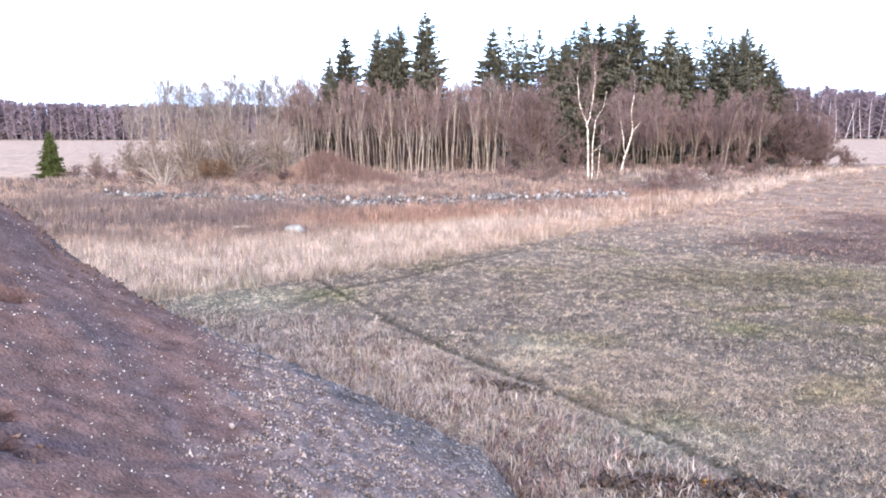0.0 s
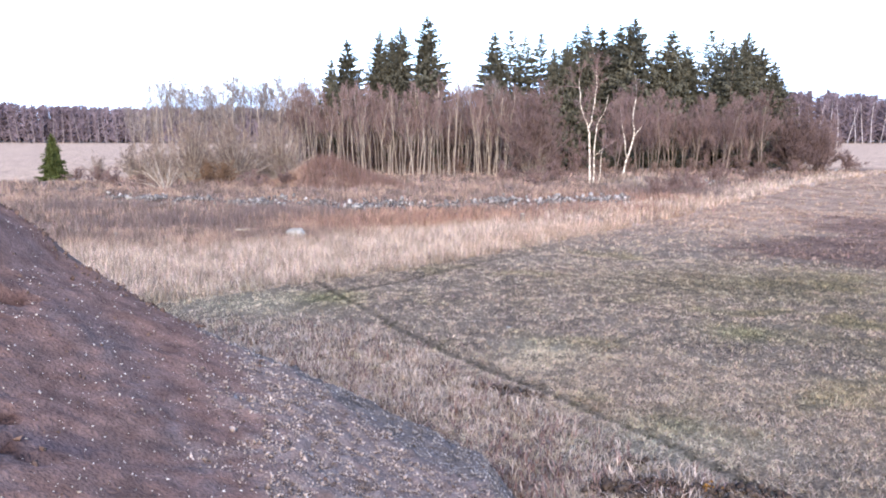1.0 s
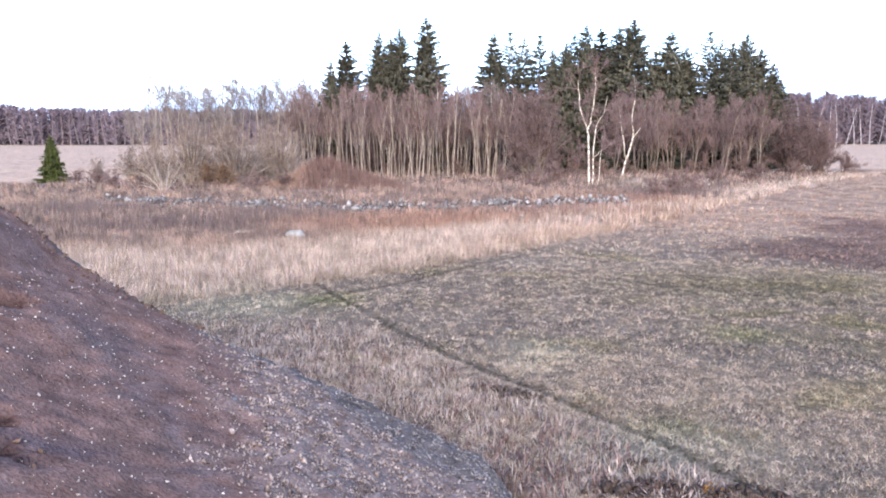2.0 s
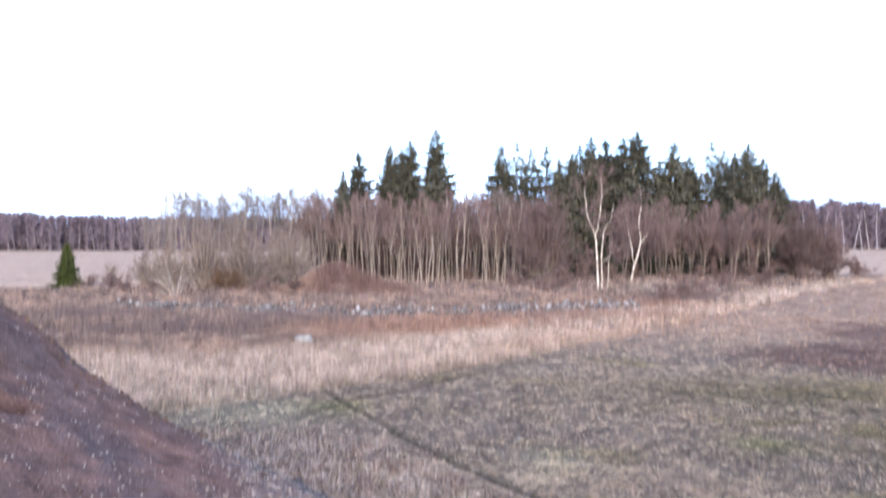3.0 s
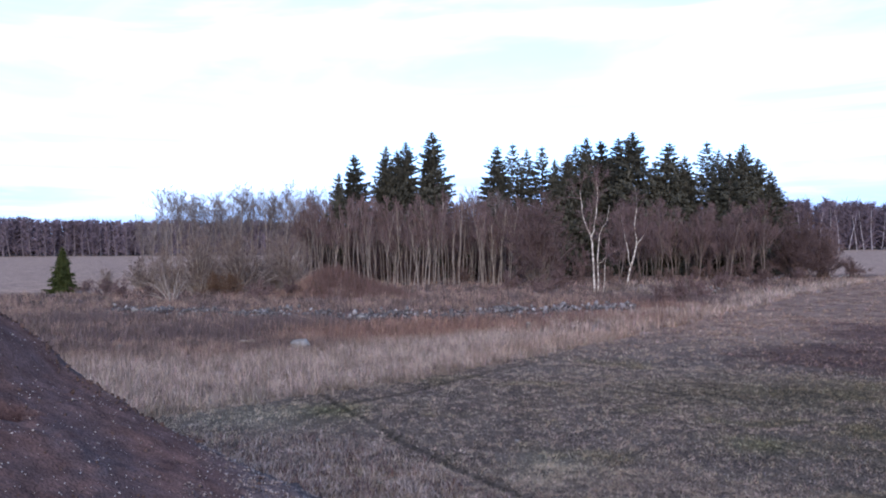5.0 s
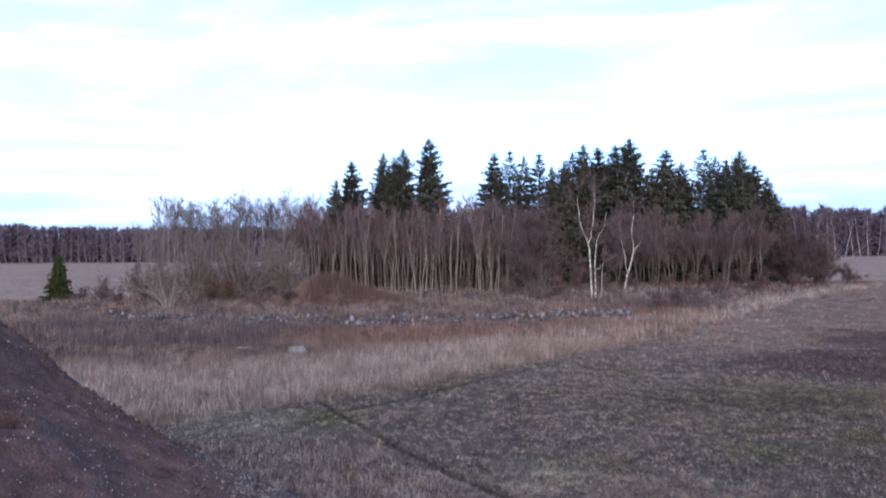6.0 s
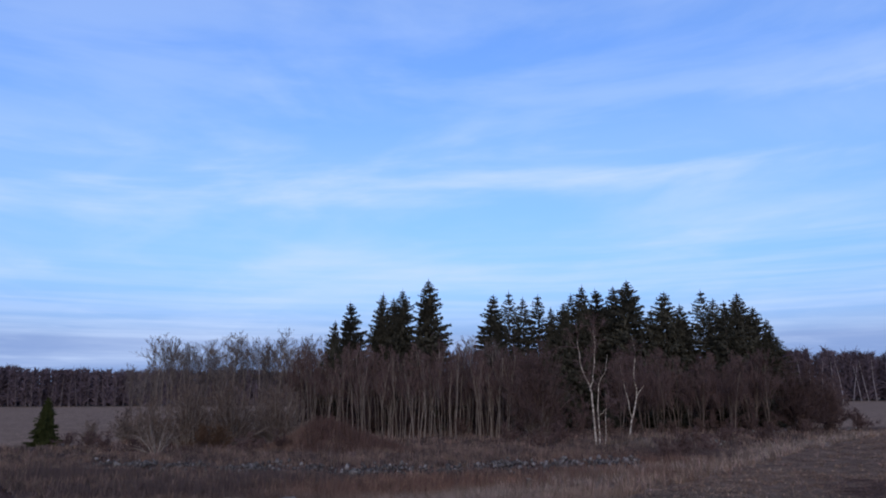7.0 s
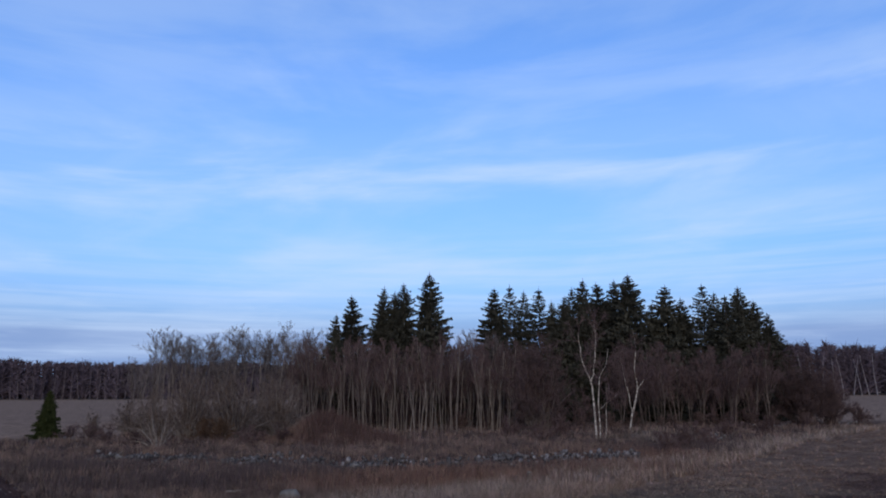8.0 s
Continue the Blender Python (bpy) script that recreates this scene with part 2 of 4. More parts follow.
# ---- the lie of the land ----
WHEEL_TRACK = [(-3.9, 20.6), (-3.1, 19.2), (-1.1, 15.7), (0.2, 13.7), (1.2, 12.3), (2.1, 11.2), (3.1, 9.8), (3.9, 8.6), (5.0, 7.0)]
FIELD_TRACK = [(-6.5, 13.4), (-4.9, 15.2), (-3.1, 19.0), (-0.4, 21.9), (1.6, 24.2), (3.9, 26.4), (5.6, 28.7)]
WALL_LINE = [(-22.5, 46.3), (-17.7, 44.7), (-13.7, 43.7), (-9.8, 42.6), (-4.5, 41.6), (-0.8, 41.4), (3.1, 43.0), (5.8, 43.2), (10.1, 45.2), (12.3, 46.3)]
GRASS_EDGE = [(-30, 15), (-9, 17.2), (-5.5, 19.6), (-2.9, 21.5), (0.8, 24.6), (2.7, 27.0), (6.8, 31.0), (20.0, 46.0), (30, 58), (42, 71.0), (60, 84)]


def near_line(x, y, line):
    """Distance of points from a line of corners."""
    x, y = np.asarray(x, float), np.asarray(y, float)
    best = np.full(np.broadcast(x, y).shape, 1e9)
    for (ax, ay), (bx, by) in zip(line, line[1:]):
        dx, dy = bx - ax, by - ay
        t = np.clip(((x - ax) * dx + (y - ay) * dy) / (dx * dx + dy * dy), 0, 1)
        best = np.minimum(best, np.hypot(x - ax - t * dx, y - ay - t * dy))
    return best


def waves(x, y, size, seed):
    """Smooth uneven values between about -1 and 1."""
    r = np.random.default_rng(seed)
    s = 0
    for _ in range(7):
        a, k, p = r.uniform(0, 6.3), r.uniform(0.6, 1.9) / size * 6.28, r.uniform(0, 6.3)
        s = s + np.sin((x * math.cos(a) + y * math.sin(a)) * k + p + 1.5 * np.sin((x * math.sin(a) - y * math.cos(a)) * k * 0.6 + p * 2))
    return s / 3.5


def ground_z(x, y):
    x, y = np.asarray(x, float), np.asarray(y, float)
    d = np.hypot(x, y)
    z = 0.05 * waves(x, y, 9, 1) * np.clip((d - 6) / 20, 0.2, 1.6) + 0.02 * waves(x, y, 1.7, 2) * (d < 70)
    z = z - 0.07 * np.exp(-(near_line(x, y, WHEEL_TRACK) / 0.14) ** 2) - 0.05 * np.exp(-(near_line(x, y, FIELD_TRACK) / 0.2) ** 2)
    z = z + 1.85 * np.exp(-(((x + 9.6) / 3.0) ** 2 + ((y - 57.5) / 2.6) ** 2))
    z = z + 0.8 * np.exp(-(((x - 17.0) / 2.8) ** 2 + ((y - 60) / 2.2) ** 2))
    return z


def smooth(v, a, b):
    t = np.clip((v - a) / (b - a), 0, 1)
    return t * t * (3 - 2 * t)


def beyond_edge(x, y):
    """How far past the meadow's edge a point lies: negative on the short turf."""
    ex, ey = np.array(GRASS_EDGE).T
    return y - np.interp(x, ex, ey)


def blob(x, y, cx, cy, rx, ry):
    return np.exp(-(((x - cx) / rx) ** 2 + ((y - cy) / ry) ** 2))


def rough_side(x, y):
    """1 on the rough strip between the heap and the wheel track."""
    tx, ty = np.array(WHEEL_TRACK).T
    return smooth(np.interp(x, tx, ty) - y + 0.3 * waves(x, y, 1.5, 15), 0.3, 1.6) * smooth(-y, -17, -14)


def field_tone(x, y):
    """Colour of turf and dry stalks over the place."""
    x, y = np.asarray(x, float), np.asarray(y, float)
    c = lambda *v: np.array(v)
    w1, w2, w3 = waves(x, y, 6, 11)[..., None], waves(x, y, 2.2, 12)[..., None], waves(x, y, 14, 13)[..., None]
    short = c(0.106, 0.081, 0.062) + w2 * c(0.0137, 0.0107, 0.0070) + w1 * c(0.0082, 0.0050, 0.0030)
    green = c(0.066, 0.055, 0.030)
    out = short + (green - short) * (0.6 * smooth(w1 * 0.6 + w2 * 0.5, 0.1, 1.1))
    out = out + (c(0.14, 0.106, 0.087) + w2 * c(0.026, 0.02, 0.017) - out) * (rough_side(x, y)[..., None] * smooth(waves(x, y, 0.9, 17)[..., None], -0.9, 0.7) * 0.75)
    out = out + (c(0.108, 0.073, 0.054) + w2 * c(0.012, 0.010, 0.008) + waves(x * 0.3, y, 1.6, 16)[..., None] * c(0.014, 0.011, 0.009) - out) * smooth(y, 24, 36)[..., None]
    tall = c(0.128, 0.096, 0.077) + w2 * c(0.02, 0.015, 0.012) + waves(x, y, 0.8, 19)[..., None] * c(0.018, 0.014, 0.012)
    brush = c(0.056, 0.040, 0.034) + w2 * c(0.010, 0.006, 0.005)
    straw = c(0.096, 0.065, 0.051) + w2 * c(0.012, 0.009, 0.007)
    rust = brush + (straw - brush) * smooth(w1 * 0.8 + w2 * 0.5 + waves(x, y, 1.2, 14)[..., None] * 0.4, -0.5, 1.0)
    redness = np.clip(blob(x, y, 1.5, 35.0, 8.0, 3.5) + blob(x, y, 14, 46, 7, 5) * 0.6, 0, 1)[..., None]
    rust = rust + (c(0.105, 0.056, 0.038) + w2 * c(0.02, 0.01, 0.006) - rust) * redness * 0.8
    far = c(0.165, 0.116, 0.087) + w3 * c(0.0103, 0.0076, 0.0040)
    e = beyond_edge(x, y)[..., None]
    X, Y = x[..., None], y[..., None]
    out = out + (tall - out) * smooth(e + w2 * 0.5, -0.6, 0.8)
    out = out + (c(0.12, 0.079, 0.058) - out) * (np.exp(-((e - 1.6) / 1.6) ** 2) * smooth(X, -2, 4) * (1 - smooth(X, 12, 24)) * 0.6)
    out = out + (rust - out) * smooth(e + w2 * 1.2 - np.clip(8 - X * 0.1, 4, 9), -1.5, 2.0) * (1 - smooth(Y, 84, 92))
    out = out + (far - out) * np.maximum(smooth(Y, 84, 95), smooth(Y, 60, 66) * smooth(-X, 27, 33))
    streaky = waves(x * 0.35, y, 1.5, 18)[..., None]
    patch = np.maximum(smooth(blob(X, Y, 16.5, 26.3, 5.6, 3.6) + w2 * 0.14 + streaky * 0.14, 0.12, 0.6), smooth(blob(X, Y, 21.5, 31.5, 4.2, 5.5) + w2 * 0.14 + streaky * 0.14, 0.15, 0.65))
    out = out + (c(0.052, 0.033, 0.028) + w2 * c(0.009, 0.006, 0.005) - out) * patch * 0.85
    moss = np.clip(blob(X, Y, 10.2, 20.5, 5.5, 1.8) * 0.6 + blob(X, Y, 9.8, 15.5, 3.2, 4.0) * 0.55 * smooth(w2 + streaky * 0.6, -1.2, 0.8), 0, 0.7)
    out = out + (c(0.058, 0.048, 0.027) - out) * moss
    out = out + (c(0.1505, 0.1260, 0.0881) - out) * (blob(X, Y, -5.2, 17.9, 1.9, 1.3) * 0.8 + blob(X, Y, 2.0, 13.8, 0.9, 1.0) * 0.6)
    out = out + (c(0.0581, 0.0617, 0.0201) - out) * np.clip(blob(X, Y, -3.2, 18.6, 0.9, 0.7) * 0.55 + blob(X, Y, 6.8, 15.2, 0.8, 0.7) * 0.45 + blob(X, Y, 3.6, 10.2, 0.7, 0.5) * 0.35, 0, 1)
    out = out + (c(0.105, 0.100, 0.078) - out) * (blob(X, Y, 2.9, 9.4, 1.7, 0.8) * 0.4)
    out = out + (c(0.05, 0.038, 0.032) - out) * (blob(X, Y, 3.0, 8.3, 1.3, 0.35) * smooth(w2, -0.8, 0.6) * 0.7)
    out = out + (c(0.092, 0.070, 0.054) - out) * (blob(X, Y, 17.0, 59.0, 3.0, 2.4) * 0.9)
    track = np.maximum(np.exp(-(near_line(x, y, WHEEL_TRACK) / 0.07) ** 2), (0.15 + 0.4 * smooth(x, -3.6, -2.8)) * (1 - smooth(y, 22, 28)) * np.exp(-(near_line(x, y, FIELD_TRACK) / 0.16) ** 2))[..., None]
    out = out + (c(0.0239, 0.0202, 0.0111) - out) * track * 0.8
    return np.clip(out, 0.008, 0.6)


def build_ground():
    ang = np.radians(np.concatenate([np.arange(-180, -44, 4.0), np.arange(-44, 44, 0.5), np.arange(44, 180, 4.0)]))
    dist = np.concatenate([[0.0], np.geomspace(2.0, 4000, 330)])
    A, D = np.meshgrid(ang, dist, indexing="ij")
    x, y = D * np.sin(A), D * np.cos(A)
    V = np.stack([x, y, ground_z(x, y)], -1)
    na, nd = A.shape
    i, k = np.meshgrid(np.arange(na), np.arange(nd - 1), indexing="ij")
    p, q = i * nd + k, ((i + 1) % na) * nd + k
    t = np.stack([np.stack([p, q + 1, q], -1), np.stack([p, p + 1, q + 1], -1)], 2).reshape(-1, 3)
    # turf darkened nearer than 40 m: shade between the tufts put into its colour
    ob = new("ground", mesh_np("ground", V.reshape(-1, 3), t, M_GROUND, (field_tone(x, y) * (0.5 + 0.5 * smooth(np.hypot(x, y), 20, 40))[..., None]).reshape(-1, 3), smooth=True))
    tagged(ob, "rough meadow turf with dry winter grass and wheel tracks", "ground", kind="structure")


build_ground()

# ---- the heap of soil and gravel beside the eye ----
CREST_X = np.array([-14, -12.8, -9, -7, -5.14, -4.84, -4.66, -4.37, -4.03, -3.65, -3.26, -2.93, -2.6, -1.94, -1.26, -0.58, 0.11, 0.5, 0.86, 1.6, 6])
CREST_Z = np.array([-3.4, -1.5, 4.6, 4.7, 3.78, 3.59, 3.44, 3.04, 2.85, 2.7, 2.5, 2.31, 2.16, 1.82, 1.53, 1.11, 0.73, 0.59, 0.1, -0.4, -3.0])
PITS = [(-4.02, 6.0, 0.24, 0.13), (-3.86, 6.2, 0.10, 0.1), (-3.72, 5.45, 0.10, 0.1), (-2.86, 4.16, 0.13, 0.12), (-2.50, 3.86, 0.07, 0.08), (-2.66, 3.78, 0.08, 0.1), (-3.2, 4.9, 0.08, 0.06)]
GREY_SEAM = [(-2.95, 3.6), (-2.55, 3.95), (-2.35, 4.2)]
DAMP_SEAM = [(-3.9, 5.7), (-3.5, 6.1), (-3.1, 6.0), (-2.7, 5.4), (-2.1, 5.0), (-1.7, 4.4)]


def heap_z(x, y):
    x, y = np.asarray(x, float), np.asarray(y, float)
    crest = np.interp(x, CREST_X, CREST_Z)
    over = y - 8.0 - 0.15 * waves(x, y, 2.5, 21)
    z = crest + np.where(over < 0, -0.12 * over, -0.78 * over) - 0.08 * np.exp(-(over / 0.5) ** 2)
    stand = 2.85 - 0.75 * np.clip(np.hypot(x, y + 0.4) - 0.7, 0, 9)
    z = np.maximum(z, stand) - np.clip(-3 - y, 0, 14) * 1.0
    for px, py, r, d in PITS:
        q = np.hypot(x - px, (y - py) * 1.4) + 0.10 * waves(x, y, 0.5, 25) + 0.06 * waves(x, y, 0.16, 26)
        z = z - d * smooth(-q, -r, -r * 0.7)
    z = z + 0.022 * waves(x, y, 1.3, 22) + 0.013 * waves(x, y, 0.4, 23) + 0.011 * waves(x, y, 0.17, 24)
    return z


def rim(x, y):
    """1 on the belt of grey grit along the heap's crest, which widens downhill."""
    return smooth(y - (8.15 - 0.33 * np.clip(np.asarray(x) + 3.8, 0, 5)) + 0.22 * waves(x, y, 0.9, 34), -0.35, 0.3)


def heap_tone(x, y):
    """Brown soil, with grey gravel run down along the outer flank."""
    c = lambda *v: np.array(v)
    w, v = waves(x, y, 1.1, 31)[..., None], waves(x, y, 0.3, 32)[..., None]
    X, Y = np.asarray(x)[..., None], np.asarray(y)[..., None]
    out = c(0.071, 0.0405, 0.032) + w * c(0.006, 0.003, 0.002) + v * c(0.006, 0.004, 0.003)
    out = out + (c(0.060, 0.036, 0.029) - out) * smooth(w + v * 0.4, 0.1, 0.9) * 0.8
    out = out + (c(0.052, 0.036, 0.033) - out) * smooth(waves(x * 0.8 + y * 0.6, y * 0.35, 1.7, 33)[..., None] + v * 0.3, 0.0, 0.9) * 0.45
    damp = np.exp(-(near_line(x, y, DAMP_SEAM) / 0.22) ** 2)[..., None]
    out = out + (c(0.048, 0.035, 0.032) - out) * damp * smooth(v + w * 0.5, -0.8, 0.6) * 0.8
    seam = np.exp(-((near_line(x, y, GREY_SEAM) + 0.05 * waves(x, y, 0.3, 35)) / 0.10) ** 2)[..., None]
    out = out + (c(0.024, 0.022, 0.026) - out) * np.clip(seam, 0, 1) * 0.6
    flank = rim(x, y)[..., None]
    out = out + (c(0.052, 0.042, 0.038) - out) * flank
    run = smooth(X + 0.35 * (Y - 6) + 0.4 * w, -2.3, -1.2) * (1 - flank)
    out = out + (c(0.082, 0.061, 0.053) - out) * run * (0.55 + 0.45 * smooth(v, -0.6, 0.5))
    # redder soil in the pits, with their shadow darkened into the colour
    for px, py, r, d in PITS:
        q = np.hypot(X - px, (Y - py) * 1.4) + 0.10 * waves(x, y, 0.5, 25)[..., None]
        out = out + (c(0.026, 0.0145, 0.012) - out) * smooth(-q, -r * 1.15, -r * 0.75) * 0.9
    return np.clip(out, 0.01, 1)


def build_heap():
    xs, ys = np.arange(-14, 4.6, 0.075), np.concatenate([np.arange(-14, 1.5, 0.25), np.arange(1.5, 13, 0.07)])
    X, Y = np.meshgrid(xs, ys, indexing="ij")
    rough = smooth(X + 0.35 * (Y - 6) + 0.4 * waves(X, Y, 1.1, 31), -2.3, -1.2)
    Z = np.maximum(heap_z(X, Y) + rng.normal(0, 1, X.shape) * (0.005 + 0.016 * rough), -0.4)
    V = np.stack([X, Y, Z], -1).reshape(-1, 3)
    n = len(ys)
    i, k = np.meshgrid(np.arange(len(xs) - 1), np.arange(n - 1), indexing="ij")
    p = (i * n + k).ravel(); q = p + n
    keep = (Z.ravel()[p] > -0.35) | (Z.ravel()[q + 1] > -0.35)
    p, q = p[keep], q[keep]
    t = np.concatenate([np.stack([p, q, q + 1], -1), np.stack([p, q + 1, p + 1], -1)])
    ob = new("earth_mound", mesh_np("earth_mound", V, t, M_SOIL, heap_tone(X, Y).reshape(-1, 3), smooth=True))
    return tagged(ob, "heap of damp brown soil and gravel tipped on the meadow", "soil heap")


heap = build_heap()


def pebble_mesh(seed, points=14, flat=0.7):
    r = np.random.default_rng(seed)
    bm = bmesh.new()
    for _ in range(points):
        v = unit(r.normal(size=3)) * r.uniform(0.8, 1.05) * 0.5 * np.array([1, r.uniform(0.75, 1), flat])
        bm.verts.new(v)
    res = bmesh.ops.convex_hull(bm, input=bm.verts)
    bmesh.ops.delete(bm, geom=[g for g in set(res["geom_interior"]) if isinstance(g, bmesh.types.BMVert)], context="VERTS")
    bmesh.ops.triangulate(bm, faces=bm.faces)
    bm.verts.index_update()
    v, t = np.array([w.co for w in bm.verts]), np.array([[w.index for w in f.verts] for f in bm.faces])
    bm.free()
    return v, t


def strew(name, places, sizes, mat, label, variants, sink=0.25):
    V, T, c = [], [], 0
    shapes = [pebble_mesh(s, 7) for s in variants]
    for (x, y, z), s in zip(places, sizes):
        v, t = shapes[rng.integers(len(shapes))]
        m = np.array(Euler(rng.uniform(0, 6.28, 3)).to_matrix())
        V.append(v @ m.T * s + [x, y, z + s * (0.5 - sink) * 0.6]); T.append(t + c); c += len(v)
    return new(name, mesh_np(name, np.concatenate(V), np.concatenate(T), mat))


def build_pebbles():
    n = 5200
    x, y = rng.uniform(-7, 1.2, n), rng.uniform(2.2, 8.4, n)
    z = heap_z(x, y)
    ok = z > 0.05
    ob = strew("pebbles", np.c_[x, y, z][ok], rng.gamma(1.2, 0.0065, n)[ok] + 0.008, M_PEBBLE, "", range(40, 46))
    tagged(ob, "scattered pale pebbles lying on the soil heap", "pebbles", kind="stuff")


build_pebbles()


def build_gravel():
    n = 46000
    x, y = rng.uniform(-3.4, 1.3, n), rng.uniform(3.0, 8.6, n)
    z = heap_z(x, y)
    w = waves(x, y, 1.1, 31)
    belt = rng.uniform(0, 1, n) < rim(x, y)
    run = smooth(x + 0.35 * (y - 6) + 0.4 * w, -2.3, -1.2)
    ok = (z > 0.02) & (rng.uniform(0, 1, n) < np.maximum(run, belt * 0.9))
    a, b = ok & ~belt, ok & belt
    ob = strew("gravel", np.c_[x, y, z][a], rng.gamma(1.6, 0.0105, n)[a] + 0.012, M_GRAVEL, "", range(46, 52), sink=0.35)
    tagged(ob, "pale pinkish-grey gravel run down the heap's side", "gravel", kind="stuff")
    ob = strew("grit", np.c_[x, y, z][b], rng.gamma(1.6, 0.008, n)[b] + 0.012, M_GRIT, "", range(46, 52), sink=0.35)
    tagged(ob, "dark blue-grey grit along the crest of the heap", "gravel", kind="stuff")


build_gravel()


def build_clods():
    n = 1500
    x, y = rng.uniform(-6.5, 0.5, n), rng.uniform(2.2, 8.2, n)
    z = heap_z(x, y)
    ok = z > 0.1
    size = rng.gamma(1.5, 0.014, n) + 0.012
    lip = rng.uniform(0, 1, n) < 0.16
    x = np.where(lip, rng.uniform(-5.6, -2.8, n), x)
    y = np.where(lip, rng.normal(7.95, 0.15, n), y)
    z = heap_z(x, y)
    size = np.where(lip, size + rng.gamma(2, 0.016, n), size)
    ob = strew("soil_crumbs", np.c_[x, y, z][ok], size[ok], M_CRUMB, "", range(52, 58), sink=0.55)
    tagged(ob, "crumbs and small clods of brown soil on the heap", "soil crumbs", kind="stuff")


build_clods()

# ---- dry grass ----


def blades(name, x, y, height, width, lean, tone, mat, bent=True, z=None):
    n = len(x)
    z = ground_z(x, y) - 0.01 if z is None else z
    base = np.c_[x, y, z]
    az, face = rng.uniform(0, 6.28, n), rng.uniform(0, 6.28, n)
    side = np.c_[np.cos(face), np.sin(face), np.zeros(n)] * (width / 2)[:, None]
    flat = np.c_[np.cos(az), np.sin(az), np.zeros(n)]
    lean = np.clip(lean, 0, 1.45)
    tip = base + flat * (height * np.sin(lean))[:, None] + np.c_[np.zeros(n), np.zeros(n), height * np.cos(lean)]
    if bent:
        low = lean * 0.45
        mid = base + flat * (0.55 * height * np.sin(low))[:, None] + np.c_[np.zeros(n), np.zeros(n), 0.55 * height * np.cos(low)]
        V = np.stack([base - side, base + side, mid - side * 0.8, mid + side * 0.8, tip], 1).reshape(-1, 3)
        o = (np.arange(n) * 5)[:, None]
        T = np.concatenate([o + [[0, 1, 3]], o + [[0, 3, 2]], o + [[2, 3, 4]]])
        k = 5
    else:
        V = np.stack([base - side, base + side, tip], 1).reshape(-1, 3)
        T = (np.arange(n) * 3)[:, None] + [[0, 1, 2]]
        k = 3
    return new(name, mesh_np(name, V, T, mat, np.repeat(tone, k, axis=0)))


def scatter(count, near, far, half=40.0):
    """Points over the fan in front of the eye, evenly by area."""
    a = np.radians(rng.uniform(-half, half, count))
    d = np.sqrt(rng.uniform(near ** 2, far ** 2, count))
    return d * np.sin(a), d * np.cos(a)


def tufts(count, near, far, each, spread, keep):
    x, y = scatter(count, near, far)
    ok = keep(x, y) & (heap_z(x, y) < 0.03)
    x, y = x[ok], y[ok]
    k = np.clip(rng.gamma(4, 0.25, len(x)), 0.2, 1.6)
    x, y, k = np.repeat(x, each), np.repeat(y, each), np.repeat(k, each)
    x, y = x + rng.normal(0, spread, len(x)), y + rng.normal(0, spread, len(x))
    ok = off_track(x, y)
    return x[ok], y[ok], k[ok]


def off_track(x, y):
    return (near_line(x, y, WHEEL_TRACK) > 0.09 * rng.uniform(0.6, 1.1, len(x))) & (near_line(x, y, FIELD_TRACK) > 0.11 * rng.uniform(0.3, 1.1, len(x)))


def grass_tone(x, y, k, vary=0.3):
    """Per stalk, with taller tufts paler than short ones."""
    return np.clip(field_tone(x, y) * (0.55 + 0.6 * k)[:, None] * rng.normal(1.12, vary, (len(x), 1)) * rng.normal(1, 0.05, (len(x), 3)), 0.012, 0.6)


def thin_out(x, y):
    """Lower stalks along the stone wall and under the brush."""
    return 1 - 0.72 * np.exp(-(near_line(x, y, WALL_LINE) / 1.5) ** 2) - 0.4 * np.clip(blob(x, y, -13, 31.5, 4.5, 1.6), 0, 1)


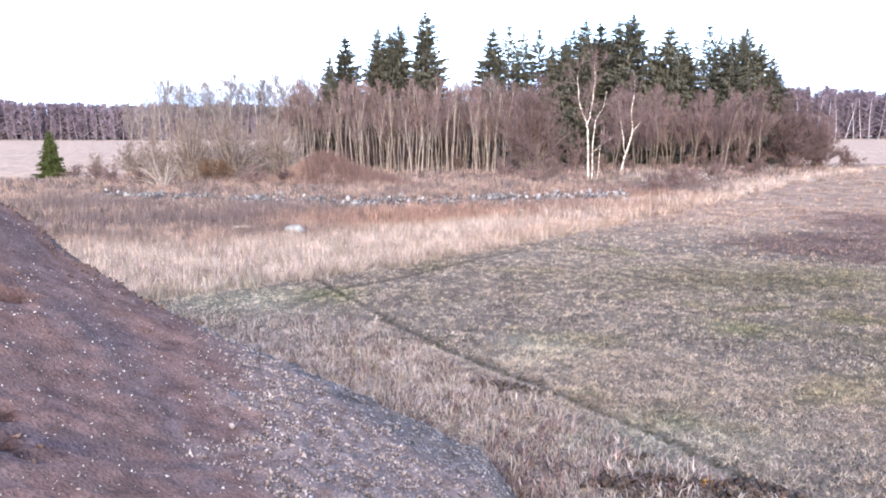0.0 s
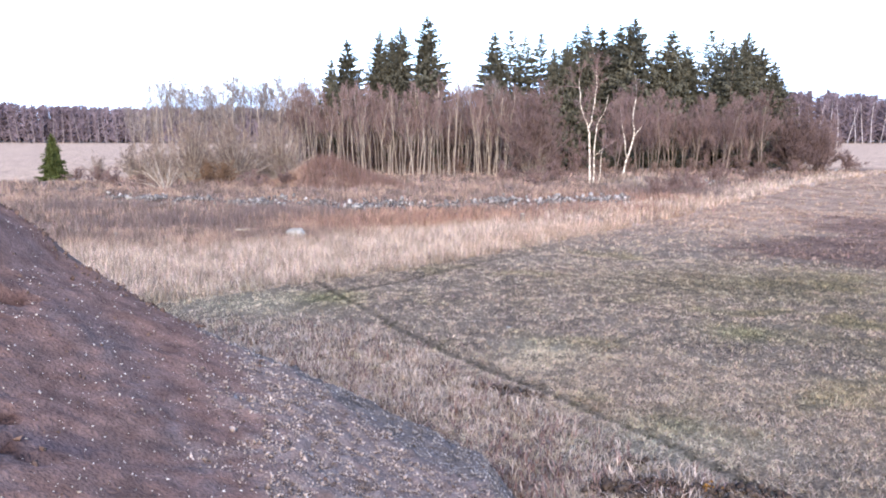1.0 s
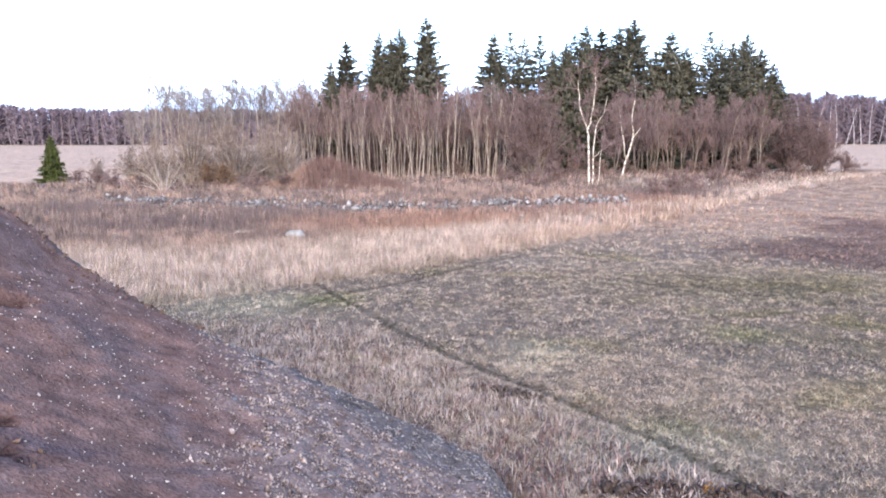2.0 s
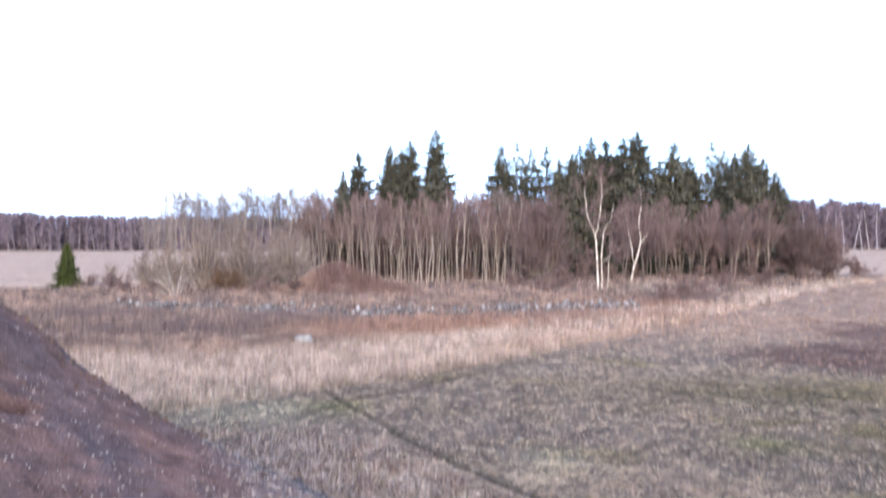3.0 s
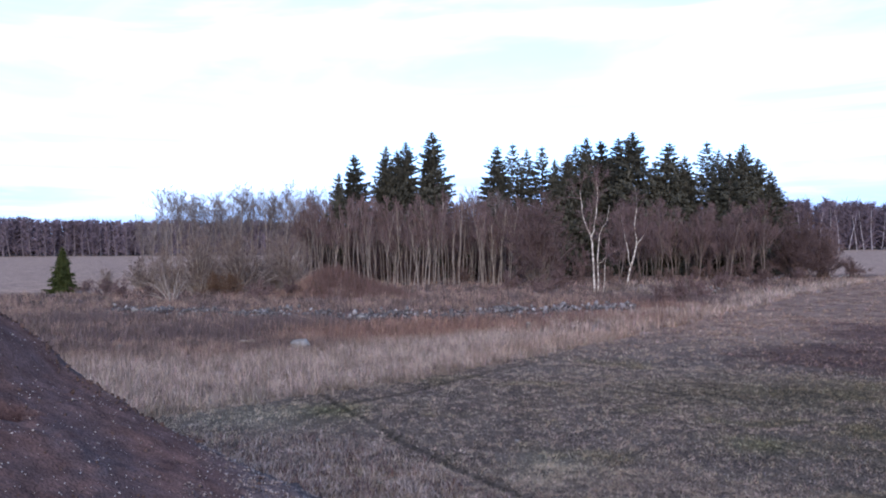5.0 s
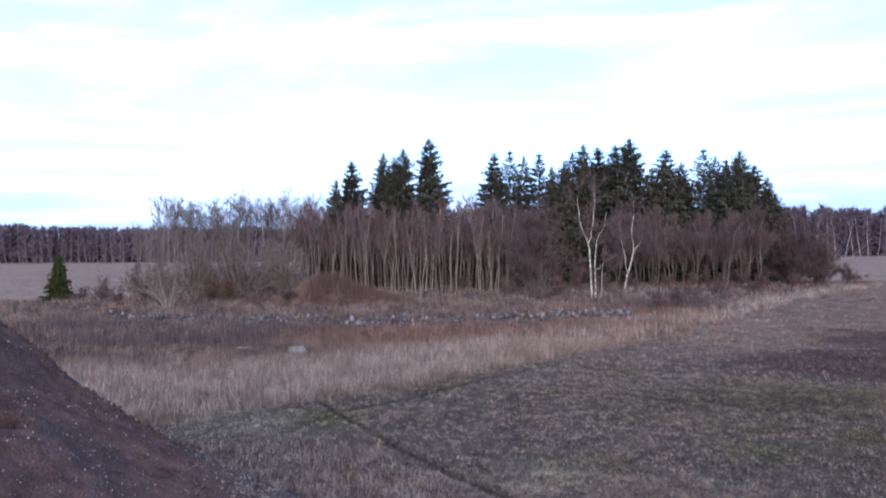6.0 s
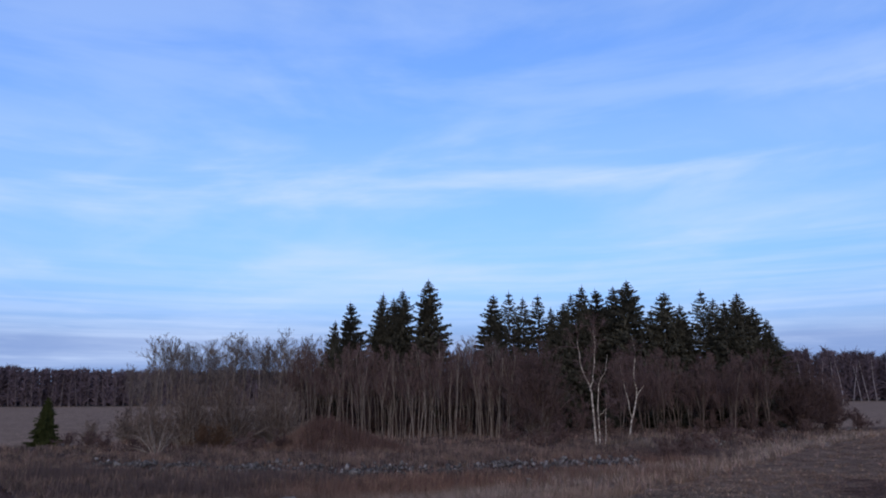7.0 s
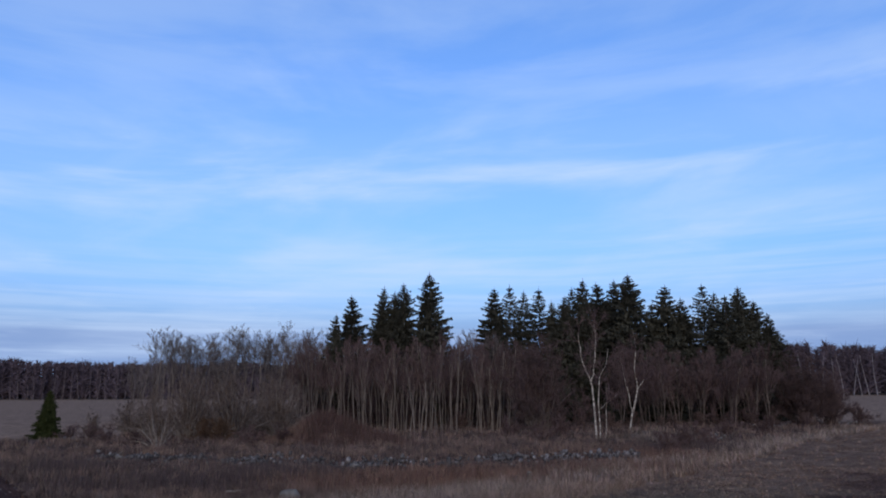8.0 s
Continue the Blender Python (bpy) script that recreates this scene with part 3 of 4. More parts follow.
def build_grass():
    for near, far, count, each, w, h in ((6, 14, 20000, 18, 0.010, 0.055), (14, 26, 24000, 12, 0.015, 0.062), (26, 46, 20000, 8, 0.030, 0.1), (46, 84, 12000, 6, 0.050, 0.15)):
        x, y, k = tufts(count, near, far, each, 0.04 + 0.0006 * near, lambda x, y: (beyond_edge(x, y) < 0.3))
        rs = rough_side(x, y)
        ob = blades("short_grass", x, y, (h * k + 0.015) * (1 + 0.35 * rs), np.full(len(x), w), rng.normal(1.05, 0.3, len(x)) - 0.1 * rs, grass_tone(x, y, k), M_GRASS, bent=False)
        tagged(ob, "short tufted dry meadow grass, pinkish tan with green patches", "grass", kind="stuff")
    x, y, k = tufts(7000, 6.5, 18, 7, 0.07, lambda x, y: rough_side(x, y) > rng.uniform(0.1, 1.0, len(x)))
    dark = (np.repeat(rng.random(len(x) // 7 + 1), 7)[:len(x)] < 0.3 + 0.5 * (1 - smooth(y, 8.8, 11)) * (1 - smooth(x, 1.4, 2.4)))
    tone = np.where(dark[:, None], [[0.070, 0.043, 0.038]], [[0.17, 0.134, 0.112]]) * rng.normal(1, 0.25, (len(x), 1))
    ob = blades("weed_stalks", x, y, 0.08 + 0.13 * k, np.where(dark, 0.016, 0.012), rng.normal(0.8, 0.35, len(x)), np.clip(tone, 0.01, 0.5), M_GRASS, bent=True)
    tagged(ob, "dead weed stalks, straw and dark brown, by the heap", "weeds", kind="stuff")
    for near, far, count, each, w, h in ((15, 34, 20000, 15, 0.012, 0.36), (34, 60, 14000, 10, 0.026, 0.42), (60, 95, 12000, 8, 0.045, 0.45)):
        x, y, k = tufts(count, near, far, each, 0.10, lambda x, y: (beyond_edge(x, y) > -0.3) & (y < 84) & ((x > -30) | (y < 62)))
        ob = blades("tall_grass", x, y, h * (0.35 + 0.65 * k) * thin_out(x, y), np.full(len(x), w), rng.normal(0.5, 0.3, len(x)), grass_tone(x, y, k, 0.42), M_GRASS, bent=False)
        tagged(ob, "tall dry winter grass, straw to rust coloured", "grass", kind="stuff")


build_grass()


def build_brush():
    """Upright dead stalks: mauve-brown patches, a rust-red strip and the twigs that clothe the hillock."""
    for spots, tone, count, label in (
            (((-13.2, 33.8, 5.2, 2.9), (-21.0, 40.0, 3.5, 2.4), (-9.6, 37.0, 3.5, 2.2), (17.5, 50.5, 3.6, 2.6)), (0.062, 0.046, 0.043), 30000, "dense mauve-brown dead brush standing in the meadow"),
            (((-4.6, 34.0, 3.8, 1.7), (1.8, 35.6, 5.6, 2.6), (9.0, 39.5, 4.5, 2.4), (13.5, 46.0, 4.0, 2.2)), (0.105, 0.064, 0.050), 14000, "rust-red dead stalks standing in the meadow")):
        which = rng.integers(len(spots), size=count)
        cx, cy, rx, ry = np.array(spots)[which].T
        x, y = cx + rx * rng.normal(0, 0.55, count), cy + ry * rng.normal(0, 0.55, count)
        clump = waves(x, y, 1.1, 51) * 0.5 + waves(x, y, 3.0, 52) * 0.5
        ok = (clump + rng.normal(0, 0.4, count) > -0.25) & (near_line(x, y, WALL_LINE) > 0.9)
        x, y, clump = x[ok], y[ok], clump[ok]
        h = (0.52 + 0.24 * clump) * rng.uniform(0.6, 1.25, len(x))
        tones = np.array(tone) * rng.normal(1, 0.25, (len(x), 1)) * rng.normal(1, 0.05, (len(x), 3))
        ob = blades("dead_brush", x, y, np.clip(h, 0.15, 1.0), np.full(len(x), 0.022), rng.normal(0.28, 0.16, len(x)), np.clip(tones, 0.012, 0.4), M_GRASS, bent=False)
        tagged(ob, label, "brush", kind="stuff")
    n = 15000
    a, k = rng.uniform(0, 6.283, n), np.sqrt(rng.uniform(0, 1, n))
    x, y = -8.8 + 6.4 * k * np.cos(a) + 0.5 * waves(a, k, 0.8, 54), 57.0 + 3.4 * k * np.sin(a)
    h = (0.3 + 0.75 * (1 - k * k) + 0.22 * waves(x, y, 1.3, 53)) * rng.uniform(0.6, 1.15, n)
    tones = np.array((0.070, 0.043, 0.036)) * rng.normal(1, 0.22, (n, 1)) * rng.normal(1, 0.05, (n, 3)) + smooth(-x, 10.6, 12.4)[:, None] * np.array((0.045, 0.028, 0.018))
    ob = blades("hillock_brush", x, y, h, np.full(n, 0.032), rng.normal(0.3, 0.18, n), np.clip(tones, 0.012, 0.4), M_GRASS, bent=False)
    tagged(ob, "dome of fine red-brown twigs over a low hillock", "brush", kind="stuff")


build_brush()

# ---- trees ----


def wander(start, way, length, steps, bend, lift=0.0):
    pts, d = [np.array(start, float)], unit(np.array(way, float))
    for _ in range(steps):
        d = unit(d + rng.normal(0, bend, 3) + [0, 0, lift])
        pts.append(pts[-1] + d * length / steps)
    return np.array(pts)


def on_path(pts, t):
    f = t * (len(pts) - 1)
    i = min(int(f), len(pts) - 2)
    return pts[i] + (pts[i + 1] - pts[i]) * (f - i), unit(pts[i + 1] - pts[i])


def rows_unit(v):
    return v / (np.linalg.norm(v, axis=1)[:, None] + 1e-9)


def sprout(b, m, e, k, wide, lift, ratio, lo=0.25):
    """k bent shoots from each of the bent shoots b-m-e, set along them at random."""
    b, m, e = (np.repeat(np.asarray(v, float), k, axis=0) for v in (b, m, e))
    n = len(b)
    t = rng.uniform(lo, 1.0, (n, 1))
    first = t < 0.5
    p = np.where(first, b + (m - b) * t * 2, m + (e - m) * (t * 2 - 1))
    d = rows_unit(np.where(first, m - b, e - m))
    ln = np.linalg.norm(e - b, axis=1)[:, None] * ratio * rng.uniform(0.55, 1.25, (n, 1)) * (1.2 - 0.45 * t)
    side = rows_unit(np.cross(d, rng.normal(size=(n, 3))))
    w = rows_unit(d + side * wide * rng.uniform(0.4, 1.3, (n, 1)) + [0, 0, lift])
    mid = p + w * ln * 0.5 + rng.normal(0, 0.05, (n, 3)) * ln
    end = p + w * ln + (rng.normal(0, 0.10, (n, 3)) + [0, 0, lift * 0.3]) * ln
    return p, mid, end


def twiggery(crown, b, m, e, levels, r):
    """Grows level after level of ever finer shoots."""
    for i, (k, wide, lift, ratio) in enumerate(levels):
        b, m, e = sprout(b, m, e, k, wide, lift, ratio)
        r = max(r * 0.68, 0.010)
        if i == 0:
            crown.shoots(b, m, e, r)
        elif i < len(levels) - 1:
            crown.spikes(b, e, r)
        else:
            crown.flakes(b, e, r * 1.5)


FINE = [(5, 0.75, 0.15, 0.55), (5, 0.8, 0.12, 0.58), (5, 0.8, 0.1, 0.6)]


def bare_tree(name, height, limbs, bark, twig, label, clear=0.3, stems=1, r0=0.05, bend=0.06, limb_len=0.3, lean=0.06, open_up=(0.35, 0.8), levels=FINE, tw=0.016, fork=0.25, stout=0.0):
    """A leafless tree: slender stems, rising limbs and several orders of ever finer twigs; about `height` tall."""
    root = tagged(new(name), label, "tree")
    crown = Tubes()
    for s in range(stems):
        trunk = Tubes()
        h = height * 0.93 * (1.0 if s == 0 else rng.uniform(0.72, 0.95))
        tilt = rng.normal(0, lean if stems == 1 else max(lean, 0.07), 2)
        r = r0 * (1.0 if s == 0 else rng.uniform(0.6, 0.9))
        path = wander((rng.normal(0, fork) if s else 0, rng.normal(0, fork) if s else 0, -0.1), (tilt[0], tilt[1], 1), h, 10, bend, 0.05)
        trunk.add(path, r * np.array([1.15, 1, 0.96, 0.92, 0.87, 0.82, 0.75, 0.66, 0.54, 0.38, 0.18]), 6)
        B, M, E = [], [], []
        for i, t in enumerate(np.sort(np.append(rng.uniform(clear, 0.97, limbs), 0.99))):
            p, d = on_path(path, t)
            az = i * 2.4 + rng.uniform(-0.6, 0.6)
            a = rng.uniform(*open_up)
            out = np.array([math.cos(az) * math.sin(a), math.sin(az) * math.sin(a), math.cos(a)]) + d * 0.25
            ln = height * limb_len * rng.uniform(0.6, 1.1) * (1.15 - 0.8 * max(t - clear, 0) / (1 - clear))
            limb = wander(p, out, ln, 4, 0.10, 0.07)
            rr = max(r * (1 - t * 0.75) * 0.55, stout)
            trunk.add(limb, np.linspace(rr, max(rr * 0.3, 0.008), 5), 4)
            B.append(limb[0]); M.append(limb[2]); E.append(limb[4])
        twiggery(crown, B, M, E, levels, tw / 0.68)
        part("trunk", trunk.mesh("trunk", bark), root)
    part("crown", crown.mesh("crown", twig), root)
    return root


def shrub(name, height, width, stems, bark, twig, label, levels=FINE, r0=0.03, tw=0.014, hollow=0.5, arch=0.10, foot=0.10, tight=1.0):
    """A leafless bush: stems from one foot that fill a dome, with finer and finer twigs."""
    root = tagged(new(name), label, "shrub")
    wood, crown = Tubes(), Tubes()
    B, M, E = [], [], []
    for _ in range(stems):
        a, s = rng.uniform(0, 6.283), 0.98 * rng.uniform(0, 1) ** (0.75 * tight)
        k = 0.90 * rng.uniform(hollow ** 2, 1) ** 0.5 * rng.uniform(0.88, 1.06)
        end = np.array([math.cos(a) * s * width * 0.5 * k, math.sin(a) * s * width * 0.5 * k, max(height * math.sqrt(1 - s * s) * k, height * 0.12)])
        base = np.array([math.cos(a) * s * width * foot, math.sin(a) * s * width * foot, -0.06]) + rng.normal(0, 0.04 * width * foot, 3) * [1, 1, 0]
        mid = base + (end - base) * [0.42, 0.42, 0.55] + [0, 0, arch * height * s]
        t = np.linspace(0, 1, 6)[:, None]
        path = base * (1 - t) ** 2 + mid * 2 * t * (1 - t) + end * t * t + rng.normal(0, 0.012 * height, (6, 3)) * (t > 0)
        r = r0 * rng.uniform(0.55, 1.2)
        wood.add(path, np.linspace(r, max(r * 0.22, 0.006), 6), 4)
        B += [path[1], path[3]]; M += [path[2], path[4]]; E += [path[3], path[5] + (path[5] - path[4]) * 0.3]
    twiggery(crown, B, M, E, levels, tw / 0.68)
    part("stem_clump", wood.mesh("stem_clump", bark), root)
    part("crown", crown.mesh("crown", twig), root)
    return root


def spruce(name, height, radius, whorls, needle, label, thick=1.0, low=0.12, each=8, power=0.78, wide=0.10, core=0.55, step=0.05):
    """A spruce: straight trunk and whorls of sagging boughs, upturned at their ends and hung with needle sprays."""
    root = tagged(new(name), label, "tree")
    trunk, boughs = Tubes(), Tubes()
    trunk.add([(0, 0, -0.1), (0.03, 0, height * 0.4), (0, 0.02, height)], [height * 0.012, height * 0.008, 0.012], 7)
    B, M, E = [], [], []
    lopsided, turn = rng.uniform(0.05, 0.18), rng.uniform(0, 6.28)
    for i in range(whorls):
        u = (i + rng.uniform(-0.3, 0.3)) / whorls
        u = min(max(u, 0), 0.985)
        z0 = height * (low + (0.99 - low) * u)
        reach = (radius * (1 - u) ** power + 0.06) * rng.uniform(0.82, 1.1)
        for a in np.arange(each) * 6.283 / each + rng.uniform(0, 6.28):
            if rng.random() < 0.10 * (1 - u):
                continue
            a += rng.normal(0, 0.25)
            ln = reach * rng.uniform(0.62, 1.12) * (1 + lopsided * math.cos(a - turn))
            z = z0 + rng.normal(0, 0.3) * (1 - u)
            d = np.array([math.cos(a), math.sin(a), 0])
            dip = ln * (rng.uniform(0.25, 0.6) * (1 - u) - 0.35 * u)
            p0, p1, p2 = np.array([0, 0, z]), d * ln * 0.55 + [0, 0, z - dip * 0.8], d * ln + [0, 0, z - dip + ln * 0.08]
            boughs.add([p0, p1, p2], [0.03 * (1 - u) + 0.008, 0.02 * (1 - u) + 0.005, 0.004], 3)
            B.append(p0); M.append(p1); E.append(p2)
    B, M, E = np.array(B), np.array(M), np.array(E)
    ln = np.linalg.norm(E - B, axis=1)
    k = np.maximum(10, (ln * thick / step).astype(int))
    b, m, e, L = (np.repeat(v, k, axis=0) for v in (B, M, E, ln))
    n = len(b)
    t = rng.uniform(0.1, 1.0, (n, 1)) ** 0.8
    p = np.where(t < 0.55, b + (m - b) * t / 0.55, m + (e - m) * (t - 0.55) / 0.45)
    d = rows_unit(e - b)
    side = rows_unit(np.cross(d, [0, 0, 1.0])) * rng.choice([-1.0, 1.0], (n, 1))
    w = rows_unit(side * rng.uniform(0.15, 0.9, (n, 1)) + d * rng.uniform(0.2, 0.9, (n, 1)) + np.c_[np.zeros((n, 2)), rng.uniform(-1.15, 0.1, n)])
    q = p + w * ((np.minimum(0.16, 0.05 + 0.12 * L[:, None]) + 0.20 * L[:, None] * (1.1 - t * 0.7)) * rng.uniform(0.6, 1.25, (n, 1)))
    boughs.flakes(p, q, wide * rng.uniform(0.7, 1.5, n) * (0.55 + 0.2 * L))
    if core:
        m = 700
        u = rng.uniform(0.0, 0.88, m)
        a = rng.uniform(0, 6.28, m)
        r = radius * (1 - u) ** power * rng.uniform(0.02, core, m)
        c = np.c_[np.cos(a) * r, np.sin(a) * r, height * (low + (0.98 - low) * u)]
        boughs.flakes(c, c + np.c_[np.cos(a) * 0.45, np.sin(a) * 0.45, -0.9 * np.ones(m)], 0.26 * (1 - u) + 0.07)
    z = height * rng.uniform(0.90, 0.995, 90)
    a, r = rng.uniform(0, 6.28, 90), (height - z) * 0.26 + 0.04
    spine = np.c_[np.zeros((90, 2)), z]
    boughs.flakes(spine, spine + np.c_[np.cos(a) * r, np.sin(a) * r, r * rng.uniform(-0.2, 0.9, 90)], wide * 0.5)
    boughs.spikes([(0, 0, height * 0.93)] * 3, [(0, 0, height * 1.015)] * 3, 0.05 * min(1.0, height / 12))
    part("trunk", trunk.mesh("trunk", M_SPRUCE_BARK), root)
    part("crown", boughs.mesh("crown", needle), root)
    return root


def place_all(models, spots, unit_height, group):
    """Stands copies of the models at (x, y, height, breadth); the models themselves take the first spots."""
    for i, (x, y, h, *breadth) in enumerate(spots):
        m = models[i % len(models)]
        size = h / unit_height * (breadth[0] if breadth else rng.uniform(0.93, 1.07))
        pos = at(x, y, rng.uniform(0, 360), size, tall=h / unit_height)
        if i < len(models):
            m.matrix_basis = pos
            tagged(m, group=group)
        else:
            copy_at(m, pos)


def copy_at(ob, m):
    c = copy_thing(ob, Matrix())
    c.matrix_basis = m
    return c


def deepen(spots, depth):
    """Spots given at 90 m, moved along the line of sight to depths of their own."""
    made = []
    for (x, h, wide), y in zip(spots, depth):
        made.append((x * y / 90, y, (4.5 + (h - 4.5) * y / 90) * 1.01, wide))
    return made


SPRUCE_TXT = "tall dark green spruce standing in the grove"
dense = [spruce("spruce_tree", 17, r, 50, M_NEEDLE, SPRUCE_TXT, 1.0, low=0.1, power=p) for r, p in ((5.0, 0.74), (4.8, 0.68), (5.2, 0.8), (4.7, 0.7))]
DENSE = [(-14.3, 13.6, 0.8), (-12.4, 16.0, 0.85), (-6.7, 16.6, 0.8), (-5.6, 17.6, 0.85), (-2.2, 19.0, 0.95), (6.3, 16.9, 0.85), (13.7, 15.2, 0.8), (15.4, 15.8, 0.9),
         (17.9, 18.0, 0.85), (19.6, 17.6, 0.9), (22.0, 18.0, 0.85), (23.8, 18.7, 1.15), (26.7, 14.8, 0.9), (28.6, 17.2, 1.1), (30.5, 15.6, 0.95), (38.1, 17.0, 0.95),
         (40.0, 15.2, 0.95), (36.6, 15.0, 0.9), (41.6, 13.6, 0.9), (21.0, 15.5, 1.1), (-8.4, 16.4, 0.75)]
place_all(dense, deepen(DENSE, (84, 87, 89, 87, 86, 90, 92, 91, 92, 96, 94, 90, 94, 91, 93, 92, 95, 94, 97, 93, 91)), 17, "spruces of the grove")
thin = [spruce("spruce_tree", 17, 4.8, 38, M_NEEDLE_DRY, "thin grey-green spruce with sparse boughs in the grove", 0.75, low=0.2, each=7, power=0.75, core=0, wide=0.095) for _ in range(2)]
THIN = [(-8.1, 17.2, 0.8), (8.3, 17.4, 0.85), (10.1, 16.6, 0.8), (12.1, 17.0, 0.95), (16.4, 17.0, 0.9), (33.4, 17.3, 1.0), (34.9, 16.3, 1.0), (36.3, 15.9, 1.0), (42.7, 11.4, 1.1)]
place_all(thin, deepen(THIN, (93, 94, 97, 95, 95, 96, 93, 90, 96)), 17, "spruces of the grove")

young = spruce("young_spruce", 4.3, 1.4, 30, M_NEEDLE_YOUNG, "small dense green spruce standing alone at the field", 1.0, low=0.03, each=11, power=0.8, wide=0.045, core=0.45, step=0.03)
young.matrix_basis = at(-35.7, 63.5)

AIRY = [(5, 0.65, 0.15, 0.52), (5, 0.7, 0.12, 0.58), (4, 0.7, 0.1, 0.6)]
ALDER = [(5, 0.5, 0.25, 0.6), (5, 0.55, 0.2, 0.6), (5, 0.6, 0.15, 0.6)]
BUSHY = [(5, 0.6, 0.22, 0.6), (5, 0.7, 0.18, 0.62), (7, 0.75, 0.12, 0.64)]
BARE_TXT = "slender leafless grove tree with a pale grey trunk"
slim = [bare_tree("bare_tree", 8.6, 12, M_BARK, M_TWIG, BARE_TXT, clear=c, r0=0.047, stems=s, bend=0.07, limb_len=0.30, lean=0.05, open_up=(0.12, 0.42), levels=[(4, 0.45, 0.2, 0.5), (4, 0.55, 0.15, 0.55), (4, 0.6, 0.12, 0.6)], tw=0.012, stout=0.02) for s, c in ((1, 0.38), (2, 0.34), (1, 0.45), (1, 0.3), (1, 0.5))]
SLIM = []
for i in range(88):
    x = -17.5 + 25 * (i + rng.uniform(0, 1)) / 88
    SLIM.append((x, 70 + 4 * abs(x + 2) / 14 + 5 * rng.uniform(0, 1), rng.choice([rng.uniform(6.2, 7.8), rng.uniform(7.8, 9.4)], p=[0.35, 0.65])))
place_all(slim, [SLIM[i] for i in rng.permutation(88)], 8.6, "bare trees of the grove")
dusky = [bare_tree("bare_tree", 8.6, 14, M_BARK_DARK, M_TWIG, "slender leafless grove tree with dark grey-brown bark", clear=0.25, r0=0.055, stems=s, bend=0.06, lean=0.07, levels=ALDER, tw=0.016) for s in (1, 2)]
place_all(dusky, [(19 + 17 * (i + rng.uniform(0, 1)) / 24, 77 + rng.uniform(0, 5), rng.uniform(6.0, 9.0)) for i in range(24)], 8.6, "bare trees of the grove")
hazy = [bare_tree("bare_tree", 9.4, 16, M_BARK_DARK, M_TWIG, "leafless grove tree with a dense purple-brown twig crown", clear=0.10, r0=0.045, bend=0.05, limb_len=0.27, open_up=(0.25, 0.65), levels=BUSHY, tw=0.015) for _ in range(3)]
place_all(hazy, [(rng.uniform(-18, 8), 78 + rng.uniform(0, 8), rng.uniform(8.2, 10.2)) for _ in range(34)] + [(1.8, 85, 9.0), (3.4, 88, 9.6), (5.0, 84, 8.8), (4.2, 81, 7.5), (6.8, 87, 9.0)] + [(rng.uniform(18, 40), 82 + rng.uniform(0, 6), rng.uniform(7.0, 9.0)) for _ in range(20)], 9.4, "bare trees of the grove")

TALL_TXT = "tall thin leafless tree with a light twiggy crown"
tall_bare = [bare_tree("bare_tree", 11, 11, M_BARK, M_TWIG_GREY, TALL_TXT, clear=0.3, r0=0.06, bend=0.05, limb_len=0.34, open_up=(0.28, 0.65), levels=AIRY, tw=0.0135, stout=0.016) for _ in range(5)]
TALL = [(-15 - 25 * (i + rng.uniform(0, 1)) / 62, 84 + rng.uniform(0, 9), 0) for i in rng.permutation(62)]
TALL = [(x, y, (8.0 if x < -36 else 11.0) * rng.uniform(0.84, 1.05)) for x, y, _ in TALL] + [(rng.uniform(-2, 9), rng.uniform(84, 90), rng.uniform(9.5, 11.5)) for _ in range(11)]
place_all(tall_bare, TALL, 11, "tall bare trees of the grove")


def birch_tree(x, y, stems, twigs, label):
    """A birch of several stems, each given by its offsets (sideways, height)."""
    root = tagged(new("birch_tree"), label, "tree")
    crown = Tubes()
    for r, line in stems:
        trunk = Tubes()
        k = np.array(line, float)
        t = np.linspace(0, len(k) - 1, 14)
        path = np.c_[np.interp(t, range(len(k)), k[:, 0]), 0.10 * np.cumsum(rng.normal(0, 0.5, 14)), np.interp(t, range(len(k)), k[:, 1])]
        path[:, 0] += rng.normal(0, 0.035, 14)
        path[:, 1] -= path[0, 1]
        trunk.add(path, np.linspace(r * 0.72, r * 0.2, 14), 7)
        part("trunk", trunk.mesh("trunk", M_BIRCH), root)
        ln = np.linalg.norm(path[-1] - path[0])
        B, M, E = [], [], []
        for s in rng.uniform(0.3, 1.0, twigs):
            p, d = on_path(path, s)
            limb = wander(p, d * 0.9 + rng.normal(0, 0.5, 3), (0.4 + ln * 0.2) * rng.uniform(0.5, 1.2), 4, 0.12, 0.03)
            crown.add(limb, np.linspace(r * 0.25, 0.007, 5), 4)
            B.append(limb[0]); M.append(limb[2]); E.append(limb[4])
        twiggery(crown, B, M, E, [(6, 0.7, 0.0, 0.55), (5, 0.75, -0.1, 0.6), (4, 0.7, -0.15, 0.65)], 0.018)
    part("crown", crown.mesh("crown", M_TWIG), root)
    root.matrix_basis = at(x, y)
    return root


